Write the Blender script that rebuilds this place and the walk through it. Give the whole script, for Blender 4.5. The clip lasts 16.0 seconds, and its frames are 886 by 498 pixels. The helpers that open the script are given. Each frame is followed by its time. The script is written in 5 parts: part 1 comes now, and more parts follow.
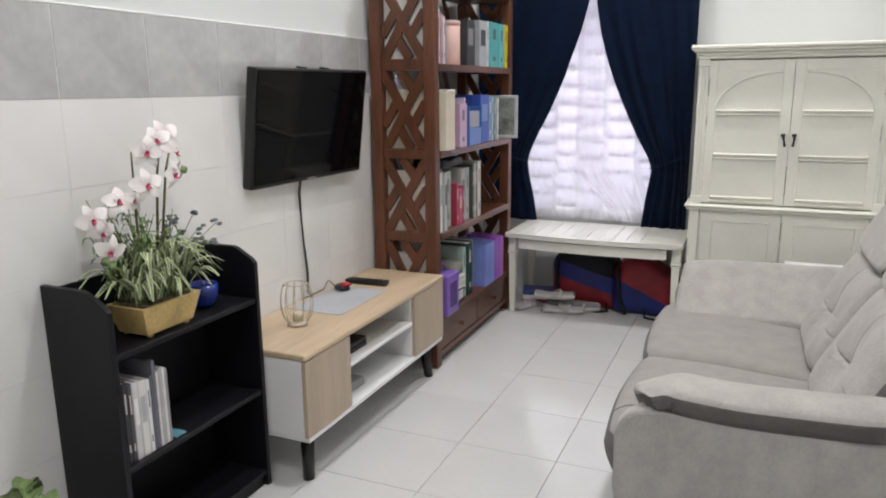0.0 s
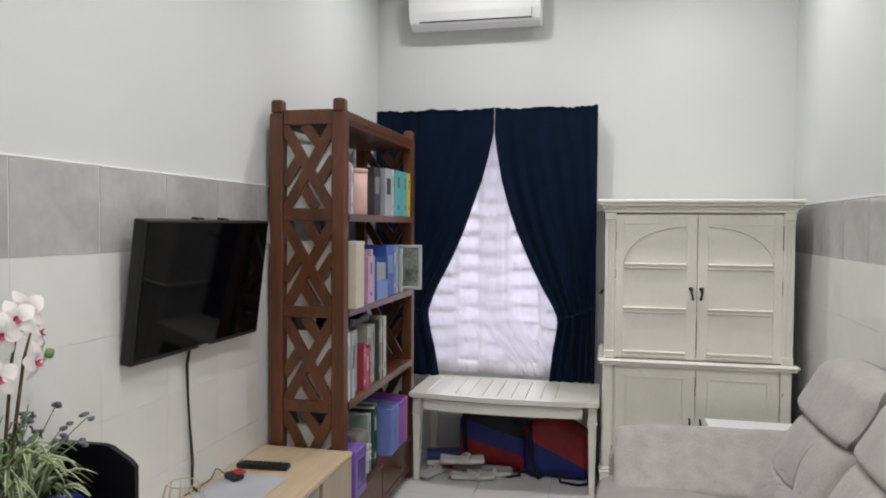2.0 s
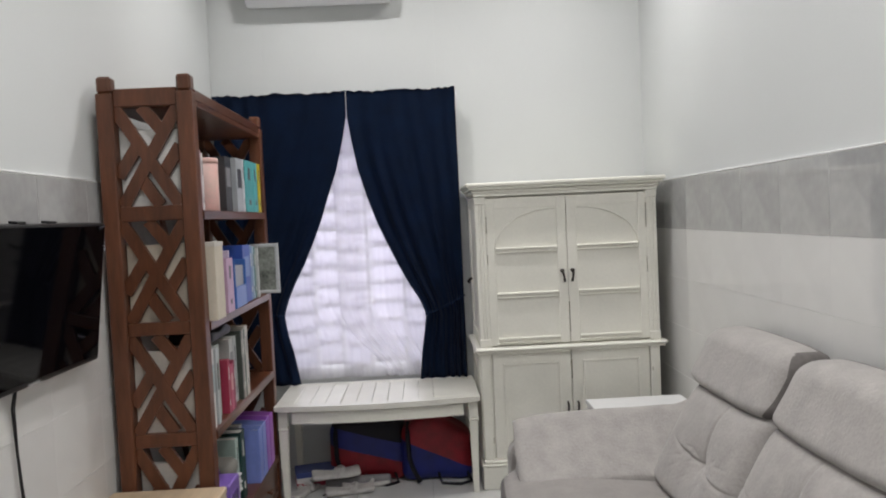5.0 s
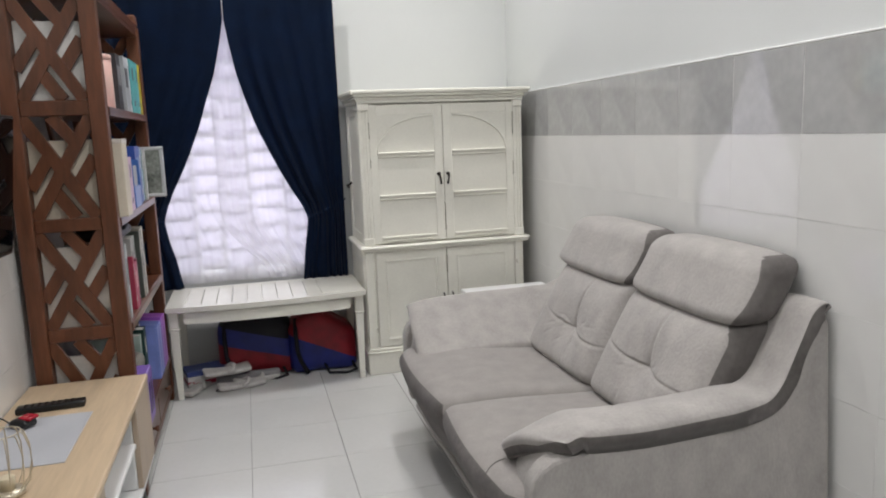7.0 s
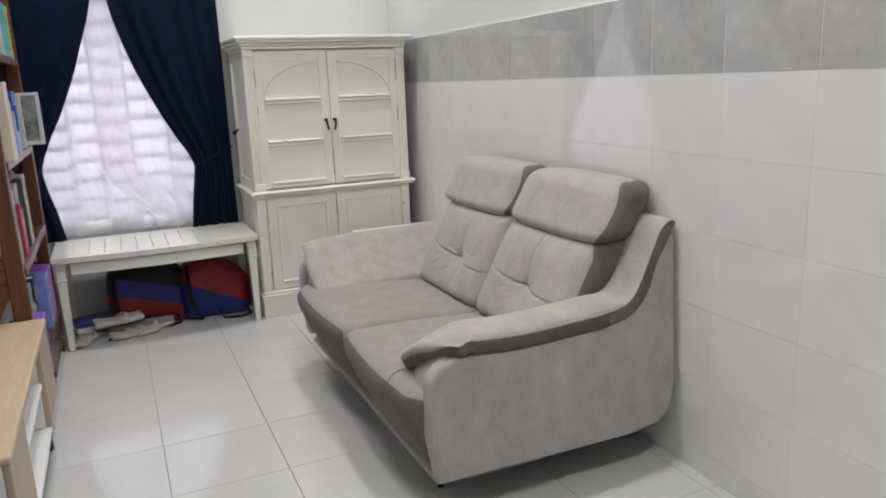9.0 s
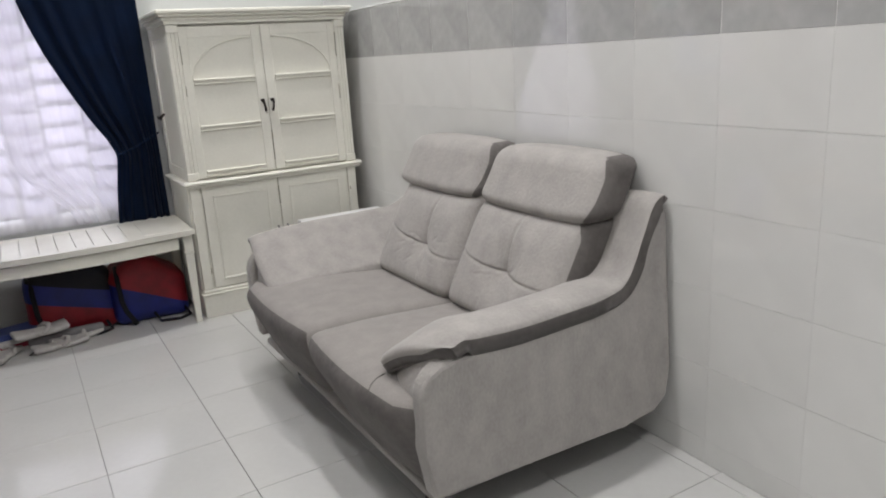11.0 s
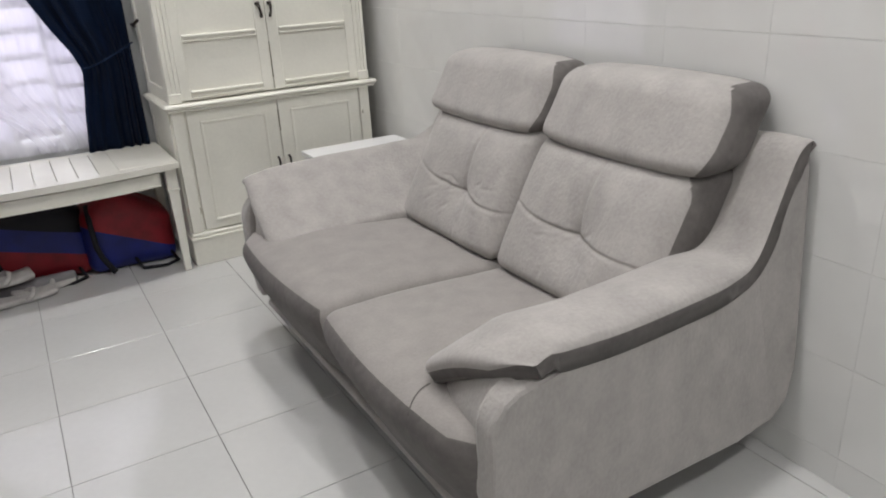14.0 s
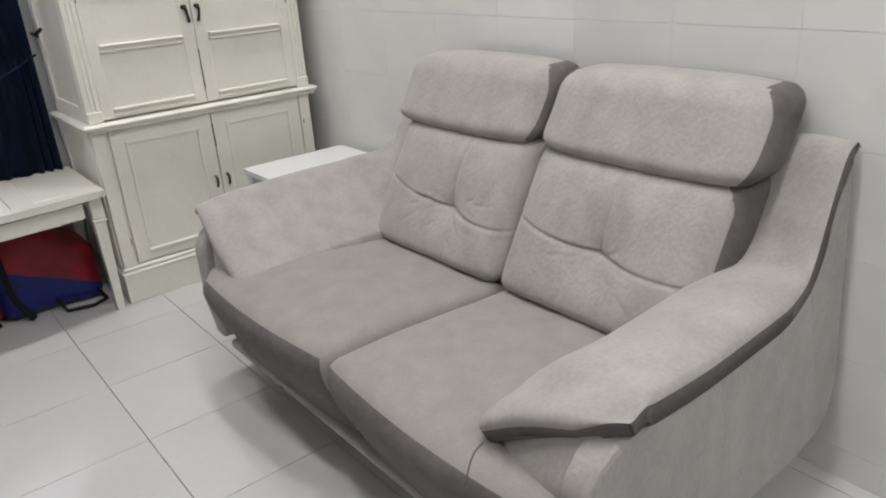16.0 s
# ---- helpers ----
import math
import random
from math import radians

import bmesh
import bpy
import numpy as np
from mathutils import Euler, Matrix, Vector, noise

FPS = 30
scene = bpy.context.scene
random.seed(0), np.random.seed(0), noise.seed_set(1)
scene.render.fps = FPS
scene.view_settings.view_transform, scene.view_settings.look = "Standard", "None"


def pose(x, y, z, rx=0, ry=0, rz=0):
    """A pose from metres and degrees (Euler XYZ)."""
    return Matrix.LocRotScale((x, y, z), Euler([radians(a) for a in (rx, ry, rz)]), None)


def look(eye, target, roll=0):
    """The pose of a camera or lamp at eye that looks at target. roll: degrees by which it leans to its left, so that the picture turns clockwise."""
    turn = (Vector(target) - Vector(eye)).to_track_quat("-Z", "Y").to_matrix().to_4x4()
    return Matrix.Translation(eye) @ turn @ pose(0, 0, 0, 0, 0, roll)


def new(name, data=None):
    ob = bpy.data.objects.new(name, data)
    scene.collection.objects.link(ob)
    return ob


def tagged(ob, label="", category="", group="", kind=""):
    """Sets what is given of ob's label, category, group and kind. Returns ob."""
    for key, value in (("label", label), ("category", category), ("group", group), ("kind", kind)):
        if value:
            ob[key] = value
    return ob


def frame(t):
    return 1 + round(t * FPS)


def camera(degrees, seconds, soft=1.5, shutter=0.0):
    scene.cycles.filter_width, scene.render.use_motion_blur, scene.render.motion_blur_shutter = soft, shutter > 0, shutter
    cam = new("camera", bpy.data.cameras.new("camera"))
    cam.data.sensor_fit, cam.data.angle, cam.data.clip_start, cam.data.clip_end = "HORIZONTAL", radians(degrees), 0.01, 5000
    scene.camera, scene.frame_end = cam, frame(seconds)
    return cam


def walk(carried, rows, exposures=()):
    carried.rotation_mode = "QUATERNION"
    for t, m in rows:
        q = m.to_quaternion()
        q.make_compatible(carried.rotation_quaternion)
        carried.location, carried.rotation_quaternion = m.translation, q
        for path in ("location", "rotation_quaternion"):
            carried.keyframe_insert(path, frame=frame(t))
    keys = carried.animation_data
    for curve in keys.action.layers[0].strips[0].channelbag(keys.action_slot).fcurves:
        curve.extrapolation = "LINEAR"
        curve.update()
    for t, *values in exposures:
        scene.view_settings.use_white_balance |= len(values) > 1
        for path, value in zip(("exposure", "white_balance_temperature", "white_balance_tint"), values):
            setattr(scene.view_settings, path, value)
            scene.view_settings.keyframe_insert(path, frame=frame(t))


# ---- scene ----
from mathutils.bvhtree import BVHTree

cam = camera(62.9, 16.0, soft=2.0)
PATH = [
    (0, (0.192, 0.089, 1.406), (-0.589, 1.879, 0.973), -0.5),
    (0.5, (0.174, 0.183, 1.413), (-0.528, 2.018, 1.042), -1.0),
    (1, (0.128, 0.253, 1.433), (-0.495, 2.132, 1.148), -0.6),
    (1.5, (-0.017, 0.303, 1.46), (-0.535, 2.227, 1.297), 0.1),
    (2, (-0.15, 0.356, 1.476), (-0.586, 2.306, 1.41), 0.4),
    (2.5, (-0.213, 0.464, 1.471), (-0.613, 2.424, 1.49), 0.2),
    (3, (-0.222, 0.586, 1.486), (-0.631, 2.542, 1.576), -0.1),
    (3.5, (-0.222, 0.642, 1.477), (-0.624, 2.599, 1.576), -0.4),
    (4, (-0.293, 0.651, 1.474), (-0.615, 2.624, 1.52), -1.0),
    (4.5, (-0.416, 0.636, 1.473), (-0.552, 2.631, 1.459), -2.0),
    (5, (-0.437, 0.621, 1.453), (-0.376, 2.618, 1.366), -2.7),
    (5.2, (-0.44, 0.599, 1.434), (-0.325, 2.593, 1.329), -3.2),
    (7.3, (-0.814, 0.357, 1.384), (-0.241, 2.24, 1.031), -2.1),
    (7.5, (-0.843, 0.348, 1.391), (-0.223, 2.212, 1.019), -2.2),
    (8, (-0.86, 0.291, 1.382), (-0.145, 2.113, 0.973), -2.0),
    (8.5, (-0.837, 0.232, 1.349), (-0.066, 2.026, 0.915), -1.8),
    (9, (-0.873, 0.179, 1.348), (-0.075, 1.956, 0.893), -2.2),
    (11.5, (-0.913, 0.584, 1.326), (0.07, 2.245, 0.803), -3.6),
    (12, (-0.809, 0.695, 1.329), (0.156, 2.369, 0.814), -3.4),
    (12.5, (-0.779, 0.776, 1.321), (0.145, 2.468, 0.788), -3.0),
    (13, (-0.799, 0.862, 1.313), (0.104, 2.546, 0.722), -2.5),
    (13.5, (-0.807, 0.944, 1.295), (0.111, 2.587, 0.62), -2.2),
    (14, (-0.732, 1.064, 1.285), (0.193, 2.675, 0.544), -3.1),
    (14.5, (-0.687, 1.127, 1.284), (0.254, 2.699, 0.481), -4.0),
    (15, (-0.715, 1.2, 1.282), (0.29, 2.724, 0.463), -4.1),
    (15.5, (-0.785, 1.324, 1.287), (0.314, 2.789, 0.484), -3.5),
    (16, (-0.833, 1.411, 1.301), (0.313, 2.86, 0.533), -3.8),
]
walk(cam, [(t, look(eye, target, roll)) for t, eye, target, roll in PATH], exposures=[(0.0, 0.15), (1.0, 0.10), (2.5, -0.14), (4.5, -0.15), (7.5, 0.02), (9.0, -0.03), (11.5, -0.04), (14.0, 0.02), (16.0, 0.05)])

# ---- light ----
world = bpy.data.worlds.new("sky")
world.use_nodes = True
scene.world = world
sky = world.node_tree.nodes.new("ShaderNodeTexSky")
sky.sky_type = "NISHITA"
sky.sun_disc = False
sky.sun_elevation, sky.sun_rotation = radians(50), radians(200)
world.node_tree.links.new(sky.outputs[0], world.node_tree.nodes["Background"].inputs[0])
world.node_tree.nodes["Background"].inputs[1].default_value = 0.1

CEIL = 3.30
LAMPS = [(-0.86, 4.05), (0.34, 4.05), (-0.64, 2.2), (0.12, 2.2), (-0.64, 0.3), (0.24, 0.3)]
LAMP_W, WINDOW_W = 12.4, 20.0


def area_lamp(name, where, target, size, watts, colour, shape="DISK", sy=None, spread=180):
    data = bpy.data.lights.new(name, "AREA")
    data.shape, data.size, data.energy, data.color = shape, size, watts, colour
    if sy:
        data.size_y = sy
    data.spread = radians(spread)
    ob = new(name, data)
    ob.matrix_world = look(where, target)
    return ob


for lx, ly in LAMPS:
    area_lamp("downlight_bulb", (lx, ly, CEIL - 0.022), (lx, ly, 0), 0.12, LAMP_W, (1.0, 0.978, 0.975), spread=152)
area_lamp("window_daylight", (-0.80, 5.30, 1.35), (-0.80, 0, 1.35), 1.1, WINDOW_W, (0.95, 0.94, 1.0), "RECTANGLE", 1.65)


# ---- materials ----
def nodes_of(name):
    m = bpy.data.materials.new(name)
    m.use_nodes = True
    t = m.node_tree
    return m, t, t.nodes["Principled BSDF"]


def surface(name, colour, rough=0.5, metal=0.0, vary=0.08, scale=6.0, fine=90.0, bump=0.08, stretch=(1, 1, 1), tint=None, spec=0.5, per_piece=0.0, sheen=0.0, coat=0.0, contrast=0.0):
    """Base colour with broad and fine variation, roughness wear and a fine relief."""
    m, t, p = nodes_of(name)
    n, link = t.nodes.new, t.links.new
    tc, mp = n("ShaderNodeTexCoord"), n("ShaderNodeMapping")
    mp.inputs["Scale"].default_value = stretch
    link(tc.outputs["Object"], mp.inputs["Vector"])
    big, small = n("ShaderNodeTexNoise"), n("ShaderNodeTexNoise")
    for tex, s, d in ((big, scale, 4), (small, fine, 3)):
        tex.inputs["Scale"].default_value = s
        tex.inputs["Detail"].default_value = d
        link(mp.outputs[0], tex.inputs["Vector"])
    ramp = n("ShaderNodeValToRGB")
    c2 = tint or tuple(max(0.0, c * (1 - 2.2 * vary)) for c in colour)
    c1 = tuple(min(1.0, c * (1 + vary)) for c in colour)
    ramp.color_ramp.elements[0].position = 0.3 + contrast
    ramp.color_ramp.elements[1].position = 0.7 - contrast
    ramp.color_ramp.elements[0].color = (*c2, 1)
    ramp.color_ramp.elements[1].color = (*c1, 1)
    mix = n("ShaderNodeMath")
    mix.operation = "MULTIPLY_ADD"
    mix.inputs[1].default_value = 0.35
    link(small.outputs[0], mix.inputs[0])
    sc = n("ShaderNodeMath")
    sc.operation = "MULTIPLY"
    sc.inputs[1].default_value = 0.65
    link(big.outputs[0], sc.inputs[0])
    link(sc.outputs[0], mix.inputs[2])
    link(mix.outputs[0], ramp.inputs[0])
    out = ramp.outputs[0]
    if per_piece:
        info, hsv, rng = n("ShaderNodeObjectInfo"), n("ShaderNodeHueSaturation"), n("ShaderNodeMapRange")
        rng.inputs["To Min"].default_value, rng.inputs["To Max"].default_value = 1 - per_piece, 1 + per_piece
        link(info.outputs["Random"], rng.inputs["Value"])
        link(rng.outputs[0], hsv.inputs["Value"])
        link(out, hsv.inputs["Color"])
        out = hsv.outputs[0]
    link(out, p.inputs["Base Color"])
    rr = n("ShaderNodeMapRange")
    rr.inputs["To Min"].default_value, rr.inputs["To Max"].default_value = max(0.02, rough * 0.8), min(1, rough * 1.25)
    link(big.outputs[0], rr.inputs["Value"])
    link(rr.outputs[0], p.inputs["Roughness"])
    p.inputs["Metallic"].default_value = metal
    p.inputs["Specular IOR Level"].default_value = spec
    p.inputs["Sheen Weight"].default_value = sheen
    p.inputs["Coat Weight"].default_value = coat
    if bump:
        b = n("ShaderNodeBump")
        b.inputs["Strength"].default_value = bump
        b.inputs["Distance"].default_value = 0.004
        link(small.outputs[0], b.inputs["Height"])
        link(b.outputs[0], p.inputs["Normal"])
    return m


def sheer_cloth():
    m, t, p = nodes_of("sheer")
    n, link = t.nodes.new, t.links.new
    wave = n("ShaderNodeTexNoise")
    wave.inputs["Scale"].default_value = 30
    tl, tr, df = n("ShaderNodeBsdfTranslucent"), n("ShaderNodeBsdfTransparent"), n("ShaderNodeBsdfDiffuse")
    tl.inputs[0].default_value = (0.88, 0.86, 0.90, 1)
    df.inputs[0].default_value = (0.85, 0.84, 0.87, 1)
    m1, m2 = n("ShaderNodeMixShader"), n("ShaderNodeMixShader")
    m1.inputs[0].default_value = 0.35
    link(tl.outputs[0], m1.inputs[1])
    link(df.outputs[0], m1.inputs[2])
    m2.inputs[0].default_value = 0.37
    link(m1.outputs[0], m2.inputs[1])
    link(tr.outputs[0], m2.inputs[2])
    link(m2.outputs[0], t.nodes["Material Output"].inputs[0])
    return m


def frosted(name, colour):
    m, t, p = nodes_of(name)
    n, link = t.nodes.new, t.links.new
    tl, gl, mx = n("ShaderNodeBsdfTranslucent"), n("ShaderNodeBsdfGlossy"), n("ShaderNodeMixShader")
    tl.inputs[0].default_value = (*colour, 1)
    gl.inputs["Roughness"].default_value = 0.2
    mx.inputs[0].default_value = 0.06
    link(tl.outputs[0], mx.inputs[1])
    link(gl.outputs[0], mx.inputs[2])
    link(mx.outputs[0], t.nodes["Material Output"].inputs[0])
    return m


def clear_glass(name, colour=(0.95, 0.97, 0.97), rough=0.03):
    m, t, p = nodes_of(name)
    p.inputs["Base Color"].default_value = (*colour, 1)
    p.inputs["Transmission Weight"].default_value = 1
    p.inputs["Roughness"].default_value = rough
    p.inputs["IOR"].default_value = 1.3
    return m


def glow(name, colour, strength):
    m, t, p = nodes_of(name)
    p.inputs["Emission Color"].default_value = (*colour, 1)
    p.inputs["Emission Strength"].default_value = strength
    return m


M = {}
M["plaster"] = surface("wall_paint", (0.660, 0.676, 0.668), 0.7, vary=0.02, scale=1.3, fine=160, bump=0.05)
M["ceiling"] = surface("ceiling_paint", (0.80, 0.80, 0.78), 0.8, vary=0.02, scale=1.5, fine=120, bump=0.04)
M["tile_white"] = surface("white_glazed_tile", (0.76, 0.755, 0.74), 0.035, vary=0.02, scale=2.5, fine=12, bump=0.004, per_piece=0.006, spec=0.95)
M["tile_grey"] = surface("grey_cement_tile", (0.46, 0.46, 0.455), 0.035, vary=0.09, scale=3.5, fine=26, bump=0.004, per_piece=0.025, spec=0.95)
M["grout"] = surface("grout", (0.80, 0.795, 0.78), 0.9, vary=0.12, scale=14)
M["floor_tile"] = surface("floor_tile", (0.60, 0.60, 0.59), 0.11, vary=0.025, scale=3.0, fine=40, bump=0.012, per_piece=0.015)
M["floor_grout"] = surface("floor_grout", (0.35, 0.345, 0.335), 0.9, vary=0.25)
M["trim"] = surface("white_trim", (0.84, 0.84, 0.83), 0.35, vary=0.02)
M["sofa"] = surface("grey_suede", (0.40, 0.378, 0.360), 0.85, vary=0.09, scale=15, fine=110, bump=0.5, sheen=0.22, spec=0.2, stretch=(1, 1, 0.7))
# same suede for the seats, with its duller look in this light put into the colour
M["sofa_seat"] = surface("grey_suede_shaded", (0.315, 0.294, 0.280), 0.8, vary=0.08, scale=14, fine=150, bump=0.2, sheen=0.12, spec=0.2)
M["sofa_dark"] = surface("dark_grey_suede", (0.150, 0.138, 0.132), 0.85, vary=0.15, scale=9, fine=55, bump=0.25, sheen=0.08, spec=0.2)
M["sofa_seam"] = surface("seam_thread", (0.13, 0.12, 0.115), 0.9, vary=0.1)
M["cream"] = surface("cream_paint", (0.84, 0.825, 0.745), 0.45, vary=0.035, scale=5, fine=70, bump=0.06)
M["cream_gloss"] = surface("cream_gloss_paint", (0.78, 0.765, 0.695), 0.2, vary=0.03, scale=5, fine=70, bump=0.03)
M["cream_wear"] = surface("worn_edge", (0.30, 0.25, 0.17), 0.7, vary=0.4, scale=30)
M["iron"] = surface("dark_iron", (0.035, 0.028, 0.025), 0.45, metal=0.6, vary=0.2)
M["wood_dark"] = surface("dark_red_brown_wood", (0.135, 0.048, 0.022), 0.38, vary=0.3, scale=7, fine=60, bump=0.1, stretch=(1, 1, 0.16))
M["wood_dark_y"] = surface("dark_red_brown_board", (0.12, 0.042, 0.02), 0.3, vary=0.3, scale=7, fine=60, bump=0.08, stretch=(1, 0.16, 1))
M["oak"] = surface("light_oak_laminate", (0.56, 0.43, 0.29), 0.42, vary=0.10, scale=9, fine=80, bump=0.04, stretch=(1.5, 0.12, 1.5))
M["oak_front"] = surface("light_oak_door", (0.47, 0.375, 0.285), 0.5, vary=0.08, scale=9, fine=80, bump=0.04, stretch=(1.5, 1.5, 0.12))
M["white_lam"] = surface("white_laminate", (0.78, 0.78, 0.78), 0.35, vary=0.015, bump=0.01)
M["black_lam"] = surface("black_laminate", (0.006, 0.006, 0.009), 0.45, vary=0.15, scale=15, bump=0.05, spec=0.3)
M["black_plastic"] = surface("black_plastic", (0.006, 0.006, 0.007), 0.35, vary=0.1, bump=0.02)
M["screen"] = surface("tv_screen", (0.002, 0.002, 0.003), 0.05, vary=0.0, bump=0.0, spec=0.12)
M["navy"] = surface("navy_curtain", (0.008, 0.020, 0.054), 0.85, vary=0.15, scale=8, fine=300, bump=0.15, sheen=0.05, spec=0.15)
M["sheer"] = sheer_cloth()
M["glass"] = frosted("frosted_louvre_glass", (0.72, 0.70, 0.76))
M["alu"] = surface("louvre_frame", (0.45, 0.45, 0.46), 0.4, metal=0.3, vary=0.05)
M["ac"] = surface("white_plastic", (0.86, 0.87, 0.89), 0.35, vary=0.01, bump=0.01)
M["lamp_glow"] = glow("downlight_lens", (1.0, 0.97, 0.93), 6.0)


# ---- building helpers ----
def chamfer_box(bm, x0, x1, y0, y1, z0, z1, c=0.003):
    """A box with chamfered edges, added to bm."""
    c = min(c, (x1 - x0) * 0.45, (y1 - y0) * 0.45, (z1 - z0) * 0.45)
    lo, hi = (x0, y0, z0), (x1, y1, z1)
    vs = {}
    for sx in (0, 1):
        for sy in (0, 1):
            for sz in (0, 1):
                s = (sx, sy, sz)
                for ax in range(3):
                    co = [0, 0, 0]
                    for k in range(3):
                        edge = hi[k] if s[k] else lo[k]
                        co[k] = edge if k == ax else edge + (-c if s[k] else c)
                    vs[s, ax] = bm.verts.new(co)
    corner = [(a, b, d) for a in (0, 1) for b in (0, 1) for d in (0, 1)]
    for ax in range(3):
        u, v = (ax + 1) % 3, (ax + 2) % 3
        for side in (0, 1):
            ring = []
            for a, b in ((0, 0), (1, 0), (1, 1), (0, 1)):
                s = [0, 0, 0]
                s[ax], s[u], s[v] = side, a, b
                ring.append(vs[tuple(s), ax])
            bm.faces.new(ring if side else ring[::-1])
        for a in (0, 1):
            for b in (0, 1):
                s0, s1 = [0, 0, 0], [0, 0, 0]
                s0[u] = s1[u] = a
                s0[v] = s1[v] = b
                s0[ax], s1[ax] = 0, 1
                quad = [vs[tuple(s0), u], vs[tuple(s1), u], vs[tuple(s1), v], vs[tuple(s0), v]]
                bm.faces.new(quad if (a + b) % 2 else quad[::-1])
    for s in corner:
        tri = [vs[s, 0], vs[s, 1], vs[s, 2]]
        bm.faces.new(tri if sum(s) % 2 else tri[::-1])
    return bm


def box(x0, x1, y0, y1, z0, z1, c=0.003):
    return chamfer_box(bmesh.new(), x0, x1, y0, y1, z0, z1, c)


def axis_samples(half, r, n, steps=4):
    inner = [(-half + r) + (2 * half - 2 * r) * i / n for i in range(n + 1)]
    arc = [r * (1 - math.cos(a * math.pi / (2 * steps))) for a in range(steps)]
    return [-half + a * 1.0 for a in arc] + inner + [half - a for a in reversed(arc)]


def rounded(x0, x1, y0, y1, z0, z1, r=0.03, n=8, warp=None, steps=4):
    """A box with rounded edges on a fine net, bent by warp(x, y, z, nx, ny, nz)."""
    cx, cy, cz = (x0 + x1) / 2, (y0 + y1) / 2, (z0 + z1) / 2
    h = ((x1 - x0) / 2, (y1 - y0) / 2, (z1 - z0) / 2)
    r = min(r, *(0.98 * k for k in h))
    net = [axis_samples(k, r, n, steps) for k in h]
    bm = bmesh.new()
    made = {}

    def vert(p):
        key = tuple(round(k, 6) for k in p)
        if key not in made:
            inner = [max(-h[k] + r, min(h[k] - r, p[k])) for k in range(3)]
            d = Vector([p[k] - inner[k] for k in range(3)])
            q = Vector(inner) + (d.normalized() * r if d.length > 1e-9 else d)
            nx, ny, nz = (q[k] / h[k] for k in range(3))
            q += Vector((cx, cy, cz))
            made[key] = bm.verts.new(Vector(warp(q.x, q.y, q.z, nx, ny, nz)) if warp else q)
        return made[key]

    for ax in range(3):
        u, v = (ax + 1) % 3, (ax + 2) % 3
        for side in (-1, 1):
            for i in range(len(net[u]) - 1):
                for j in range(len(net[v]) - 1):
                    ring = []
                    for a, b in ((i, j), (i + 1, j), (i + 1, j + 1), (i, j + 1)):
                        p = [0, 0, 0]
                        p[ax], p[u], p[v] = side * h[ax], net[u][a], net[v][b]
                        ring.append(vert(p))
                    if len(set(ring)) == 4:
                        f = bm.faces.new(ring if side > 0 else ring[::-1])
                        f.material_index = 2 * ax + (side > 0)
    return bm


def tube(points, r, sides=8, cap=True, radii=None):
    """A round bar along points."""
    bm = bmesh.new()
    pts = [Vector(p) for p in points]
    rings = []
    ref = None
    for i, p in enumerate(pts):
        d = (pts[min(i + 1, len(pts) - 1)] - pts[max(i - 1, 0)]).normalized()
        if ref is None:
            ref = d.orthogonal().normalized()
        ref = (ref - d * ref.dot(d)).normalized()
        w = d.cross(ref)
        rr = radii[i] if radii else r
        rings.append([bm.verts.new(p + rr * (math.cos(a) * ref + math.sin(a) * w)) for a in (2 * math.pi * k / sides for k in range(sides))])
    for a, b in zip(rings, rings[1:]):
        for k in range(sides):
            bm.faces.new((a[k], a[(k + 1) % sides], b[(k + 1) % sides], b[k]))
    if cap:
        bm.faces.new(rings[0][::-1])
        bm.faces.new(rings[-1])
    return bm


def lathe(profile, x, y, sides=20):
    """A turned shape: (radius, height) pairs about an upright axis."""
    bm = bmesh.new()
    rings = [[bm.verts.new((x + r * math.cos(2 * math.pi * k / sides), y + r * math.sin(2 * math.pi * k / sides), z)) for k in range(sides)] for r, z in profile]
    for a, b in zip(rings, rings[1:]):
        for k in range(sides):
            bm.faces.new((a[k], a[(k + 1) % sides], b[(k + 1) % sides], b[k]))
    bm.faces.new(rings[0][::-1])
    bm.faces.new(rings[-1])
    return bm


def prism(outline, lo, hi, axis="y", c=0.0):
    """A flat outline pushed out along an axis. For axis y the outline is in x, z; for x in y, z; for z in x, y."""
    bm = bmesh.new()

    def at(p, k):
        return {"y": (p[0], k, p[1]), "x": (k, p[0], p[1]), "z": (p[0], p[1], k)}[axis]

    a = [bm.verts.new(at(p, lo)) for p in outline]
    b = [bm.verts.new(at(p, hi)) for p in outline]
    bm.faces.new(a)
    bm.faces.new(b[::-1])
    for i in range(len(a)):
        j = (i + 1) % len(a)
        bm.faces.new((a[j], a[i], b[i], b[j]))
    if c:
        bmesh.ops.bevel(bm, geom=bm.edges[:], offset=c, segments=2, affect="EDGES", profile=0.5)
    bmesh.ops.recalc_face_normals(bm, faces=bm.faces[:])
    return bm


def joined(*many):
    out = many[0]
    for bm in many[1:]:
        me = bpy.data.meshes.new("tmp")
        bm.to_mesh(me)
        bm.free()
        out.from_mesh(me)
        bpy.data.meshes.remove(me)
    return out


def moved(bm, m):
    bmesh.ops.transform(bm, matrix=m, verts=bm.verts[:])
    return bm


def thing(name, where, label, category, group="", kind=""):
    ob = new(name)
    ob.location = where
    ob.empty_display_size = 0.05
    return tagged(ob, label, category, group, kind)


